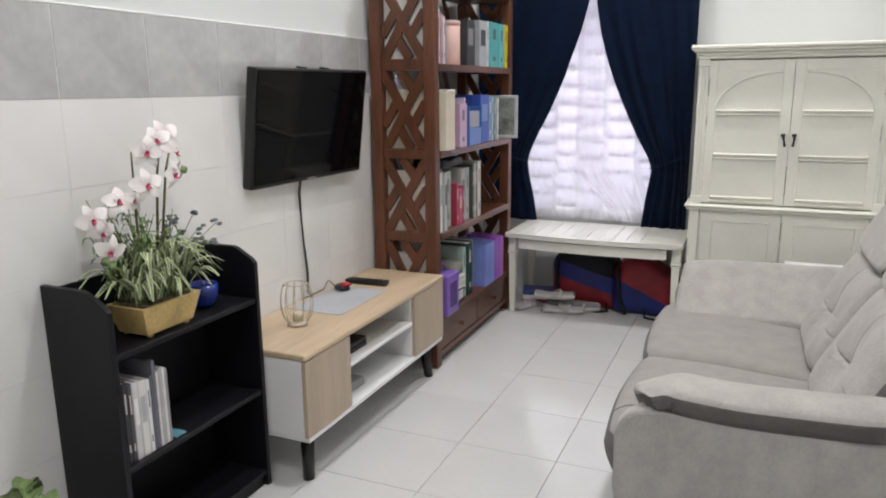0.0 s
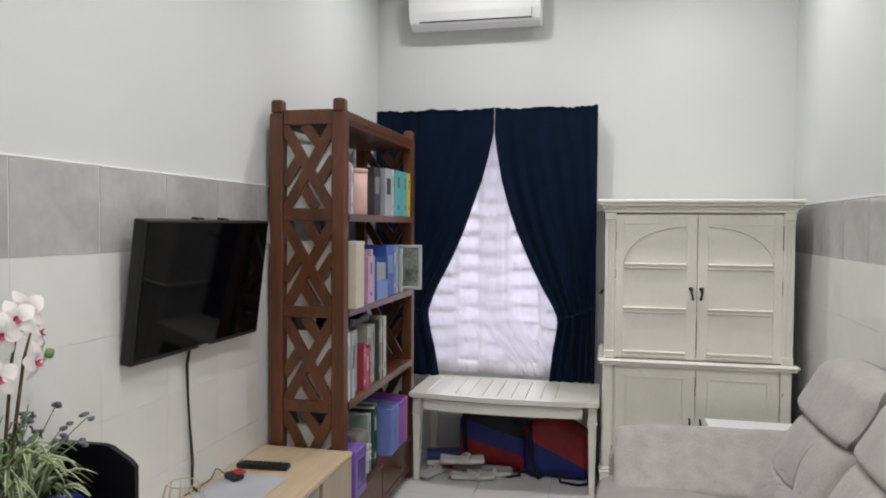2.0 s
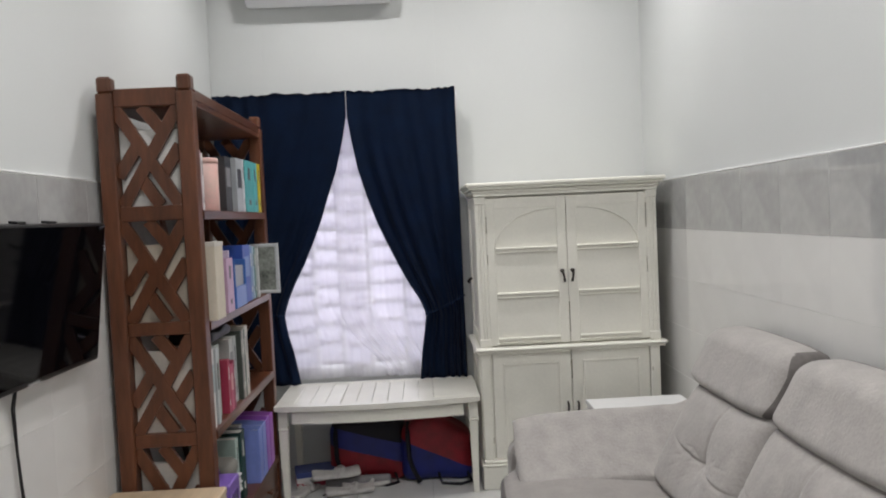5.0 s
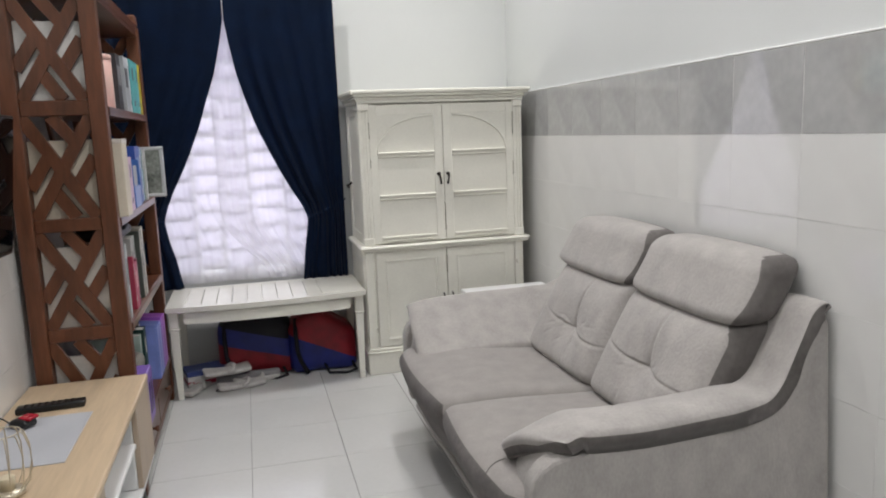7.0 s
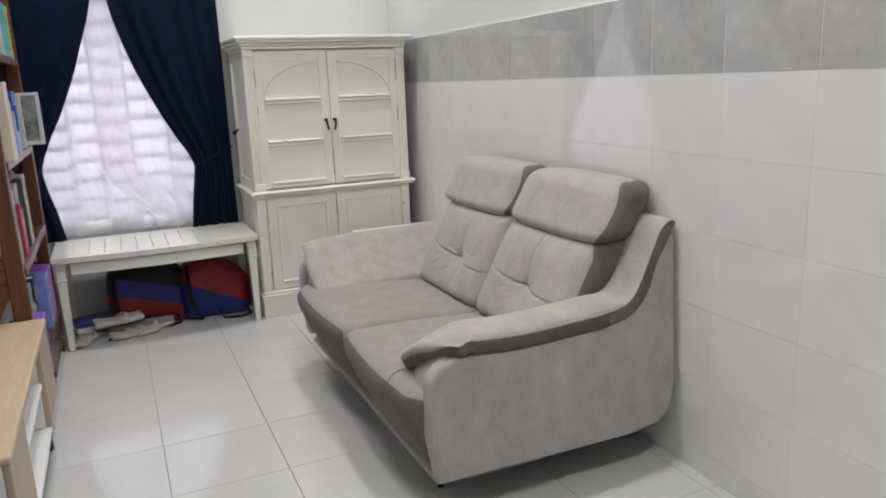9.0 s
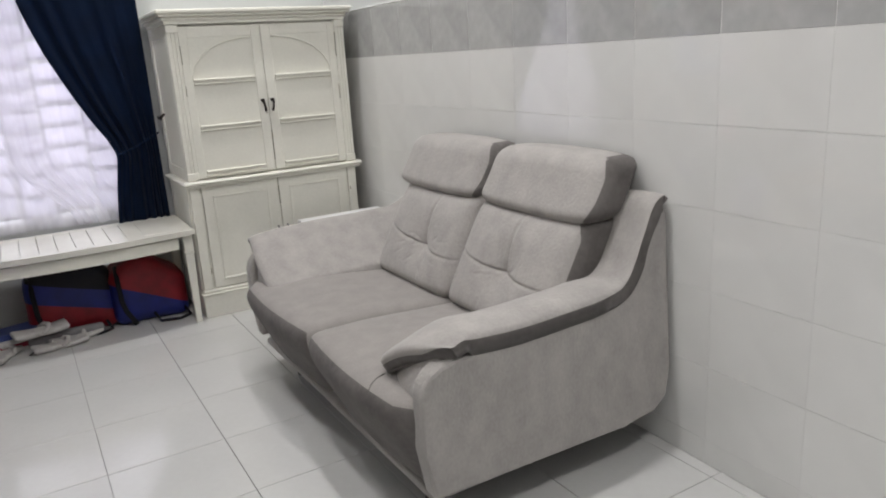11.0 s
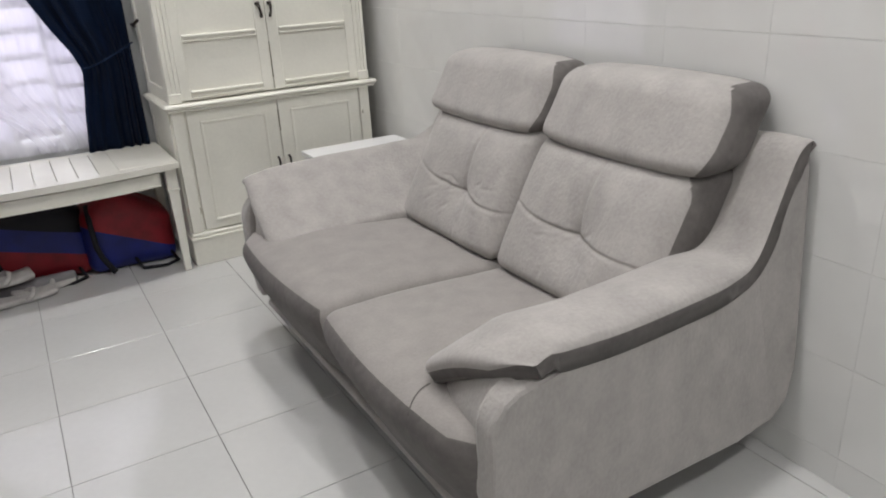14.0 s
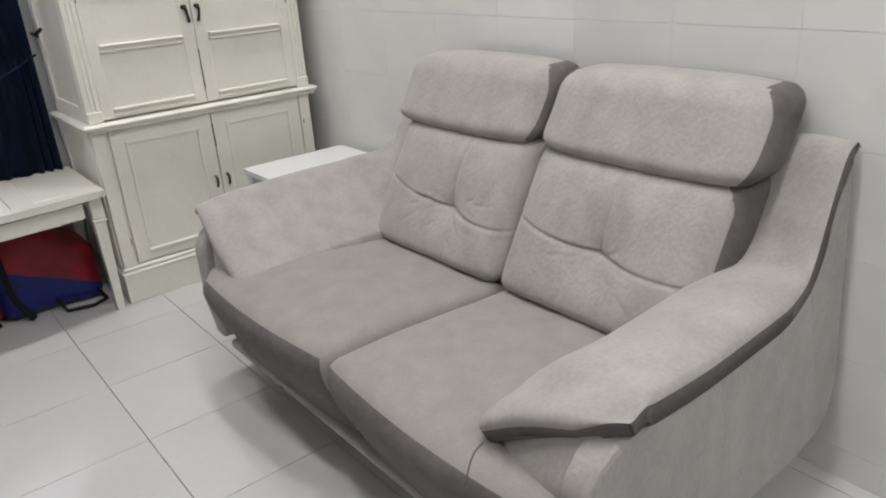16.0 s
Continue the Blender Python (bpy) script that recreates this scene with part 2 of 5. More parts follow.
def part(name, bm, material, parent=None, label="", smooth=False, recalc=True):
    """One mesh in world places, hung under a thing or under a part of it."""
    root = parent
    while root is not None and root.parent is not None:
        root = root.parent
    if recalc:
        bmesh.ops.recalc_face_normals(bm, faces=bm.faces[:])
    if root is not None:
        bmesh.ops.translate(bm, vec=-Vector(root.location), verts=bm.verts[:])
    me = bpy.data.meshes.new(name)
    if smooth:
        for f in bm.faces:
            f.smooth = True
    for f in bm.faces:
        f.material_index = 0
    bm.to_mesh(me)
    bm.free()
    me.materials.append(M[material] if isinstance(material, str) else material)
    ob = new(name, me)
    ob.parent = parent
    if label:
        ob["label"] = label
    return ob


def single(name, bm, material, label, category, group="", kind="", smooth=False):
    return tagged(part(name, bm, material, smooth=smooth), label, category, group, kind)


def split_faces(bm, test):
    """Moves the faces that pass the test into a second bmesh."""
    bm.normal_update()
    other = bm.copy()
    pick = [test(f) for f in bm.faces]
    bm.faces.ensure_lookup_table()
    other.faces.ensure_lookup_table()
    bmesh.ops.delete(bm, geom=[f for f, p in zip(bm.faces[:], pick) if p], context="FACES")
    bmesh.ops.delete(other, geom=[f for f, p in zip(other.faces[:], pick) if not p], context="FACES")
    return other


def curve_at(knots, k):
    """Smooth value between (key, value) knots in rising key order."""
    if k <= knots[0][0]:
        return knots[0][1]
    for (a, va), (b, vb) in zip(knots, knots[1:]):
        if k <= b:
            s = (k - a) / (b - a)
            return va + (vb - va) * s
    return knots[-1][1]


# ---- the room ----
LEFT, BACK, FRONT = -1.600, 4.92, -1.70
RIGHT_TURN = -1.55  # the sofa's wall runs slightly askew
RIGHT_AT = pose(0.822, 1.85, 0, 0, 0, RIGHT_TURN)
single("floor", box(-1.80, 1.10, FRONT - 0.1, BACK + 0.12, -0.12, -0.006), "floor_grout", "floor slab with dark grout between white tiles", "floor", kind="structure")
single("ceiling", box(-1.80, 1.10, FRONT - 0.1, BACK + 0.12, CEIL, CEIL + 0.12), "ceiling", "plain white plaster ceiling", "ceiling", kind="structure")
floor_ob = bpy.data.objects["floor"]
wall_left = single("wall_left", box(LEFT - 0.13, LEFT - 0.012, FRONT, BACK, -0.006, CEIL), "plaster", "white wall with glazed tiles below and a grey band", "wall", kind="structure")
wall_right = single("wall_right", box(0.012, 0.13, -3.58, 3.10, -0.006, CEIL), "plaster", "white wall with glazed tiles below and a grey band", "wall", kind="structure")
wall_right.matrix_world = RIGHT_AT
single("wall_behind", box(-1.80, 1.10, FRONT - 0.1, FRONT, -0.006, CEIL), "plaster", "plain white wall closing the room", "wall", kind="structure")
WX0, WX1, WZ0, WZ1 = -1.30, -0.30, 0.56, 2.10
back = box(LEFT - 0.13, WX0, BACK, BACK + 0.12, -0.006, CEIL, 0.001)
for dims in ((WX1, 1.05, -0.006, CEIL), (WX0, WX1, -0.006, WZ0), (WX0, WX1, WZ1, CEIL)):
    chamfer_box(back, dims[0], dims[1], BACK, BACK + 0.12, dims[2], dims[3], 0.0005)
single("wall_window", back, "plaster", "white painted wall with a window opening", "wall", kind="structure")

# window of glass louvres
win = thing("window_1", (-0.80, BACK + 0.06, WZ0), "louvred window with frosted glass blades behind curtains", "window", kind="structure")
BAYS = [(WX0 + 0.02, -1.085), (-1.070, -0.935), (-0.915, -0.765), (-0.745, -0.555), (-0.540, WX1 - 0.02)]
fr = box(WX0, WX0 + 0.02, BACK + 0.02, BACK + 0.09, WZ0, WZ1)
for (a0, a1), (b0, b1) in zip(BAYS, BAYS[1:] + [(WX1, WX1)]):
    chamfer_box(fr, a1, b0, BACK + 0.02, BACK + 0.09, WZ0, WZ1)
for zz in (WZ0, WZ1 - 0.03):
    for a0, a1 in BAYS:
        chamfer_box(fr, a0, a1, BACK + 0.022, BACK + 0.088, zz, zz + 0.03)
part("window_frame", fr, "trim", win)
for n_bay, (bx0, bx1) in enumerate(BAYS):
    for k in range(13):
        z = WZ0 + 0.065 + k * 0.114 + (0.0, 0.041, 0.018, 0.049, 0.012)[n_bay]
        tilt = pose(0, BACK + 0.055, z, -38, 0, 0)
        part("pane", moved(box(bx0 + 0.003, bx1 - 0.003, -0.003, 0.003, -0.062, 0.062, 0.001), tilt), "glass", win)
        part("clip", moved(box(bx0 + 0.02, bx1 - 0.02, -0.009, -0.003, -0.062, -0.046, 0.001), tilt), "trim", win)


def downlight(x, y):
    d = thing("downlight", (x, y, CEIL), "round white recessed ceiling downlight, lit", "downlight", "ceiling downlights")
    part("ring", lathe([(0.085, CEIL - 0.001), (0.085, CEIL - 0.010), (0.072, CEIL - 0.014), (0.07, CEIL - 0.004)], x, y, 28), "trim", d, smooth=False)
    part("lens", lathe([(0.068, CEIL - 0.0045), (0.066, CEIL - 0.009), (0.001, CEIL - 0.0095)], x, y, 24), "lamp_glow", d)


for lx, ly in LAMPS:
    downlight(lx, ly)


# ---- sofa ----
SY0, SY1, SMID = 2.0, 3.575, 2.775


def smooth_step(a, b, v):
    k = max(0.0, min(1.0, (v - a) / (b - a)))
    return k * k * (3 - 2 * k)


def sofa():
    s = thing("sofa", (0.3, SMID, 0), "grey suede two-seat sofa with padded headrests, against the tiled wall", "sofa")

    # seats: front edge rolls over and the front leans back towards the floor
    def seat(y0, y1, near):
        def warp(x, y, z, nx, ny, nz):
            out = 0.035 * math.cos(ny * 1.4) * max(0, -nx)
            lean = 0.095 * smooth_step(0.38, 0.13, z) * smooth_step(0.1, -0.2, x)
            crown = 0.022 * (1 - ny * ny) * (1 - min(1, nx * nx)) * max(0, nz)
            dip = -0.02 * smooth_step(0.0, 0.45, x) * max(0, nz)
            end = ny if near else -ny
            # the outer end runs round in a wide curve
            round_off = (0.062 if near else 0.06) * smooth_step(-0.75, -1.0, end) * smooth_step(0.2, -0.2, x)
            return (x - out + lean + round_off, y, z + crown + dip)

        bm = rounded(-0.150, 0.50, y0, y1, 0.135, 0.425, 0.05, 14, warp)
        stitch = []
        if near:
            # a seam runs from the front edge to the nose of the arm
            tree = BVHTree.FromBMesh(bm)
            for k in range(9):
                hit = tree.ray_cast(Vector((-0.172 + 0.0095 * k, 2.225 + 0.034 * math.sin(k / 8 * 1.5), 1.0)), Vector((0, 0, -1)))[0]
                if hit is not None:
                    stitch.append((hit.x, hit.y, hit.z + 0.0006))
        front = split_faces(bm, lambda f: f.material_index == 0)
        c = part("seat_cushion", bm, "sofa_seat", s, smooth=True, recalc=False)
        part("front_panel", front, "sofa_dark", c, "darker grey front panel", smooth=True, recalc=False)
        if len(stitch) > 2:
            part("seam", tube(stitch, 0.0018, 6), "sofa_seam", c, "dark stitched seam", smooth=True)

    seat(SY0 + 0.005, SMID - 0.003, True)
    seat(SMID + 0.003, SY1 - 0.035, False)

    # side panels
    side = [(-0.119, 0.30), (-0.100, 0.155), (0.60, 0.150), (0.73, 0.158), (0.785, 0.20), (0.806, 0.30), (0.815, 0.80), (0.797, 0.836), (0.775, 0.835), (0.70, 0.692), (0.65, 0.585), (0.60, 0.566), (0.40, 0.550), (0.05, 0.547), (-0.02, 0.549), (-0.06, 0.541), (-0.09, 0.523), (-0.112, 0.495), (-0.121, 0.465)]
    for lo, hi in ((SY0 - 0.014, SY0 + 0.05), (SY1 - 0.05, SY1 + 0.012)):
        panel = prism(side, lo, hi, "y", 0.012)
        for v in panel.verts:
            v.co.y += (0.042 if lo < SMID else -0.02) * smooth_step(0.45, 0.75, v.co.x) * smooth_step(0.25, 0.56, v.co.z)
        part("side_panel", panel, "sofa", s)
    part("back_panel", rounded(0.72, 0.81, SY0 + 0.09, SY1 - 0.09, 0.15, 0.76, 0.03, 4), "sofa", s, smooth=True)
    part("base", box(-0.02, 0.72, SY0 + 0.052, SY1 - 0.052, 0.10, 0.16, 0.01), "sofa_dark", s)
    part("front_rail", rounded(-0.085, -0.03, SY0 + 0.05, SY1 - 0.05, 0.115, 0.145, 0.012, 4), "sofa", s, "pale grey strip under the seats", smooth=True)

    # arms: a thick pad that slopes down to the seat and runs up the wing of the back
    path = [(-0.090, 0.546), (-0.092, 0.560), (-0.088, 0.574), (-0.074, 0.588), (-0.050, 0.597), (-0.02, 0.602), (0.06, 0.606), (0.22, 0.612), (0.38, 0.620), (0.50, 0.628), (0.57, 0.642), (0.62, 0.678), (0.66, 0.735), (0.70, 0.800), (0.730, 0.840), (0.752, 0.859), (0.778, 0.866)]
    near_path = [(-0.092, 0.555), (-0.097, 0.566), (-0.095, 0.578), (-0.086, 0.588), (-0.069, 0.595), (-0.046, 0.599), (-0.02, 0.599), (0.06, 0.593), (0.20, 0.586), (0.38, 0.592), (0.54, 0.601), (0.605, 0.612), (0.648, 0.648), (0.682, 0.705), (0.718, 0.775), (0.742, 0.825), (0.762, 0.850), (0.782, 0.862), (0.799, 0.862), (0.811, 0.851)]
    near_across = [(0.0, 0.0), (0.012, 0.009), (0.04, 0.016), (0.09, 0.022), (0.17, 0.028), (0.28, 0.030), (0.40, 0.028), (0.52, 0.019), (0.64, 0.005), (0.76, -0.016), (0.87, -0.046), (0.95, -0.086), (1.0, -0.140)]
    far_across = [(0.0, 0.0), (0.012, 0.008), (0.04, 0.012), (0.09, 0.008), (0.17, -0.008), (0.28, -0.032), (0.40, -0.058), (0.52, -0.084), (0.64, -0.110), (0.76, -0.134), (0.87, -0.154), (0.95, -0.168), (1.0, -0.180)]

    def pad_height(a, h, nose, far):
        """Height of the pad over its outer edge; the near nose falls away towards the seat."""
        if far:
            return h * (1 - 0.5 * nose) if h > 0 else h * (1 - 0.06 * nose)
        return h * (1 - nose) + nose * (0.014 * math.sin(math.pi * a) - 0.102 * a ** 1.5)

    def nose_sweep(a, far=False):
        if far:
            return -0.010 * smooth_step(0.0, 0.5, a) + 0.012 * smooth_step(0.85, 1.0, a) ** 2
        return 0.050 * (1 - a) - 0.016 + 0.032 * max(0, 1 - a / 0.3) ** 2 + 0.020 * smooth_step(0.90, 1.0, a) ** 2

    def arm(outer, inner):
        sgn = 1 if inner > outer else -1
        far = sgn < 0
        line = path if far else near_path
        base = 0.602
        fine = []
        for i in range(len(line) - 1):
            for k in range(4):
                p0, p1, p2, p3 = (Vector(line[max(0, min(len(line) - 1, i + d))]) for d in (-1, 0, 1, 2))
                t = k / 4
                fine.append(0.5 * ((2 * p1) + (-p0 + p2) * t + (2 * p0 - 5 * p1 + 4 * p2 - p3) * t * t + (-p0 + 3 * p1 - 3 * p2 + p3) * t ** 3))
        fine.append(Vector(line[-1]))
        for p in fine:
            if far:
                # this arm runs level and rises a little later, behind the cushion
                p.x += 0.070 * math.exp(-((p.x - 0.64) / 0.09) ** 2)
                p.y = p.y + 0.004 - 0.012 * smooth_step(0.2, 0.5, p.x) * smooth_step(0.66, 0.58, p.x)
        bm = bmesh.new()
        rings = []
        count = len(fine)
        for i, p in enumerate(fine):
            d = (fine[min(i + 1, count - 1)] - fine[max(i - 1, 0)]).normalized()
            nrm = Vector((-d.y, d.x))
            up = smooth_step(0.50, 0.66, p.x)
            drop = 1.0 - 0.80 * up
            width = abs(inner - outer) * (1 - 0.22 * up)
            nose = smooth_step(0.06, -0.085, p.x)
            top, low = [], []
            for a, h in (far_across if far else near_across):
                # the front edge sweeps forward towards the seat and rounds off at both ends
                fwd = nose_sweep(a, far) * nose
                axis = Vector((0, 1)).lerp(nrm, smooth_step(0.1, 0.5, p.x))
                flat = pad_height(a, h, nose, far)
                fall = base - p.y if far and p.x < -0.02 else 0.0
                keep = 0.5 + 0.5 * smooth_step(0.0, 0.3, a)
                level = max(0.0, 0.589 - p.y) * smooth_step(0.35, 0.0, a) if not far and p.x < -0.02 else 0.0
                q1 = p + axis * (flat * drop) + Vector((0, fall * (1 - keep) + level))
                thin = 0.048 + (0.025 * smooth_step(0.0, 0.3, a) if far else -0.012) * nose + 0.020 * smooth_step(0.0, 0.1, a) * (1 - nose) - 0.012 * smooth_step(0.8, 1.0, a) * (1 - nose)
                q2 = q1 - axis * thin + Vector((0.008 * nose, fall * keep))
                y = outer + sgn * (a * width + 0.042 * smooth_step(0.45, 0.75, p.x))
                top.append(bm.verts.new((q1.x + fwd, y, q1.y)))
                low.append(bm.verts.new((q2.x + fwd + 0.010 * nose, y + sgn * (0.004 if a == 0 else 0), q2.y)))
            rings.append((top, low))
        dark = []
        n = len(near_across)
        for (t0, l0), (t1, l1) in zip(rings, rings[1:]):
            for k in range(n - 1):
                bm.faces.new((t0[k], t0[k + 1], t1[k + 1], t1[k]))
                dark.append(bm.faces.new((l0[k], l1[k], l1[k + 1], l0[k + 1])))
            dark.append(bm.faces.new((t0[0], t1[0], l1[0], l0[0])))
            bm.faces.new((t0[-1], l0[-1], l1[-1], t1[-1]))
        for (t0, l0), is_front in ((rings[0], True), (rings[-1], False)):
            for k in range(n - 1):
                f = bm.faces.new((t0[k], l0[k], l0[k + 1], t0[k + 1]))
                if is_front:
                    dark.append(f)
        bmesh.ops.recalc_face_normals(bm, faces=bm.faces[:])
        bm.faces.index_update()
        ids = {f.index for f in dark}
        trim_bm = split_faces(bm, lambda f: f.index in ids)
        a = part("armrest", bm, "sofa", s, smooth=True, recalc=False)
        part("edge_band", trim_bm, "sofa_dark", a, "dark grey edge band", smooth=True, recalc=False)

    arm(SY0 - 0.020, SY0 + 0.272)
    arm(SY1 + 0.018, SY1 - 0.268)
    for y0, y1, sg in ((SY0 + 0.012, SY0 + 0.245, 1), (SY1 - 0.245, SY1 - 0.012, -1)):
        def body_warp(x, y, z, nx, ny, nz, sg=sg):
            a = (1 + sg * ny) / 2 * 0.90 + 0.06
            far = sg < 0
            front = smooth_step(0.05, -0.07, x)
            k = (z - 0.28) / (0.578 - 0.28)
            if far:
                prof = curve_at(far_across, a)
                top = 0.560 + prof * (1 - 0.3 * front if a < 0.44 else 1 - 0.22 * front) - 0.020 * front
                bulge = 0.030 * smooth_step(1.0, 0.62, k) * smooth_step(0.0, 0.62, a)
                return (x + (min(0.030, nose_sweep(a, True)) - bulge) * front, y, 0.28 + (top - 0.28) * k)
            top = 0.586 + pad_height(a, curve_at(near_across, a), front, False) - 0.040
            bulge = 0.046 * smooth_step(1.0, 0.60, k) * (1 - 0.45 * a)
            return (x + (0.012 - bulge) * front, y, 0.28 + (top - 0.28) * k)

        part("arm_body", rounded(-0.074, 0.60, y0, y1, 0.28, 0.578, 0.020, 10, body_warp), "sofa", s, smooth=True)

    def off_face(f, y0, y1, z0, z1, inset, r):
        """True outside a round-cornered field that stops short of both ends."""
        c = f.calc_center_median()
        dy = abs(c.y - (y0 + y1) / 2) - ((y1 - y0) / 2 - inset - r)
        dz = abs(c.z - (z0 + z1) / 2) - ((z1 - z0) / 2 - r)
        return dy > 0 and math.hypot(dy, max(0.0, dz)) > r

    # back cushions with a dimple and four sewn folds
    def back_cushion(y0, y1, near):
        mid, zc = ((y0 + y1) / 2, 0.575) if near else (3.025, 0.568)
        rng = random.Random(4 if near else 9)
        creases = []
        for n in range(13 if near else 22):
            # short creases that run out from the sewn dimple
            turn = rng.choice((rng.uniform(-0.3, 0.5), rng.uniform(2.7, 3.5), rng.uniform(3.6, 5.6)))
            away = rng.uniform(0.035, 0.15)
            bend = turn + rng.uniform(-0.35, 0.35)
            creases.append((away * math.cos(turn), away * math.sin(turn), math.cos(bend), math.sin(bend), rng.uniform(0.015, 0.038), rng.uniform(0.0018, 0.0042)))

        def warp(x, y, z, nx, ny, nz):
            lean = 0.215 * (z - 0.40) / 0.40
            if nx < 0:
                k = -nx
                puff = 0.050 * (1 - ny ** 4) * (1 - nz ** 4)
                dy, dz = (y - mid), (z - zc)
                dimple = 0.030 * math.exp(-(dy * dy + dz * dz) / 0.0100) + 0.014 * math.exp(-(dy * dy + dz * dz) / 0.0010)
                line = dz + 0.006 * math.cos(dy * 9) - 0.006 - (0.075 * dy if near else 0.12 * dy)
                fold = 0.0100 * math.exp(-(line / 0.0048) ** 2) * (0.55 + 0.45 * math.exp(-(dy / 0.11) ** 2)) + 0.0095 * math.exp(-((dy + 0.05 * max(0, dz)) / 0.0048) ** 2) * smooth_step(-0.03, 0.01, dz)
                wrinkle = 0.0
                for cy, cz, ca, sa, ln, dp in creases:
                    u, v = (dy - cy) * ca + (dz - cz) * sa, -(dy - cy) * sa + (dz - cz) * ca
                    if abs(u) < 2.4 * ln and abs(v) < 0.018:
                        wrinkle += dp * math.exp(-(u / ln) ** 2 - (v / 0.0052) ** 2)
                x = x - k * (puff - dimple - fold - wrinkle)
            return (x + lean, y, z)

        bm = rounded(0.405, 0.565, y0, y1, 0.40, 0.795, 0.050, 84, warp, 12)
        gus = split_faces(bm, lambda f: f.material_index == (2 if near else 3) or ((f.calc_center_median().y < mid) == near and off_face(f, y0, y1, 0.38, 0.790, 0.016, 0.075)))
        c = part("back_cushion", bm, "sofa", s, smooth=True, recalc=False)
        part("gusset", gus, "sofa_dark", c, "dark grey side gusset", smooth=True, recalc=False)

    back_cushion(SY0 + 0.155, SMID - 0.001, True)
    back_cushion(SMID + 0.001, SY1 - 0.20, False)

    # headrests: fat pillows whose lower edge hangs over the cushions
    def headrest(y0, y1):
        def warp(x, y, z, nx, ny, nz):
            puff = 0.030 * (1 - ny ** 4) * max(0, -nx) * (1 - 0.35 * nz * nz)
            hang = 0.010 * smooth_step(0.2, -0.9, nz) * max(0, -nx)
            droop = -0.014 * ny ** 6 * nz
            return (x - puff - hang + 0.48 * (z - 0.77), y, z + droop + 0.008 * (1 - ny * ny) * nz)

        bm = rounded(0.590, 0.735, y0, y1, 0.772, 0.980, 0.046, 44, warp, 16)
        dark = split_faces(bm, lambda f: f.material_index in (1, 2, 3) or (f.material_index == 5 and f.normal.x > 0.02) or off_face(f, y0, y1, 0.768, 0.985, 0.016, 0.075))
        c = part("headrest", bm, "sofa", s, smooth=True, recalc=False)
        part("headrest_side", dark, "sofa_dark", c, "dark grey headrest edge", smooth=True, recalc=False)

    headrest(SY0 + 0.135, SMID - 0.002)
    headrest(SMID + 0.002, SY1 - 0.145)
    for lx in (0.0, 0.66):
        for ly in (SY0 + 0.22, SY1 - 0.22):
            part("leg", lathe([(0.012, 0.0), (0.016, 0.05), (0.022, 0.105)], lx, ly, 12), "iron", s)


sofa()


# ---- armoire ----
AX0, AX1, AF, AB = -0.150, 0.812, 4.40, 4.895
AM = (AX0 + AX1) / 2


def arch_fill(x_out, x_in, z0, z1, y0, y1):
    """The spandrel over a quarter arch that rises from x_out to x_in."""
    pts = [(x_out, z1 + 0.004), (x_out, z0)]
    for k in range(1, 13):
        a = math.pi / 2 * k / 12
        pts.append((x_out + (x_in - x_out) * (1 - math.cos(a)) * 0.98, z0 + (z1 - z0 - 0.004) * math.sin(a)))
    pts.append((x_in, z1 + 0.004))
    return prism(pts, y0, y1, "y")


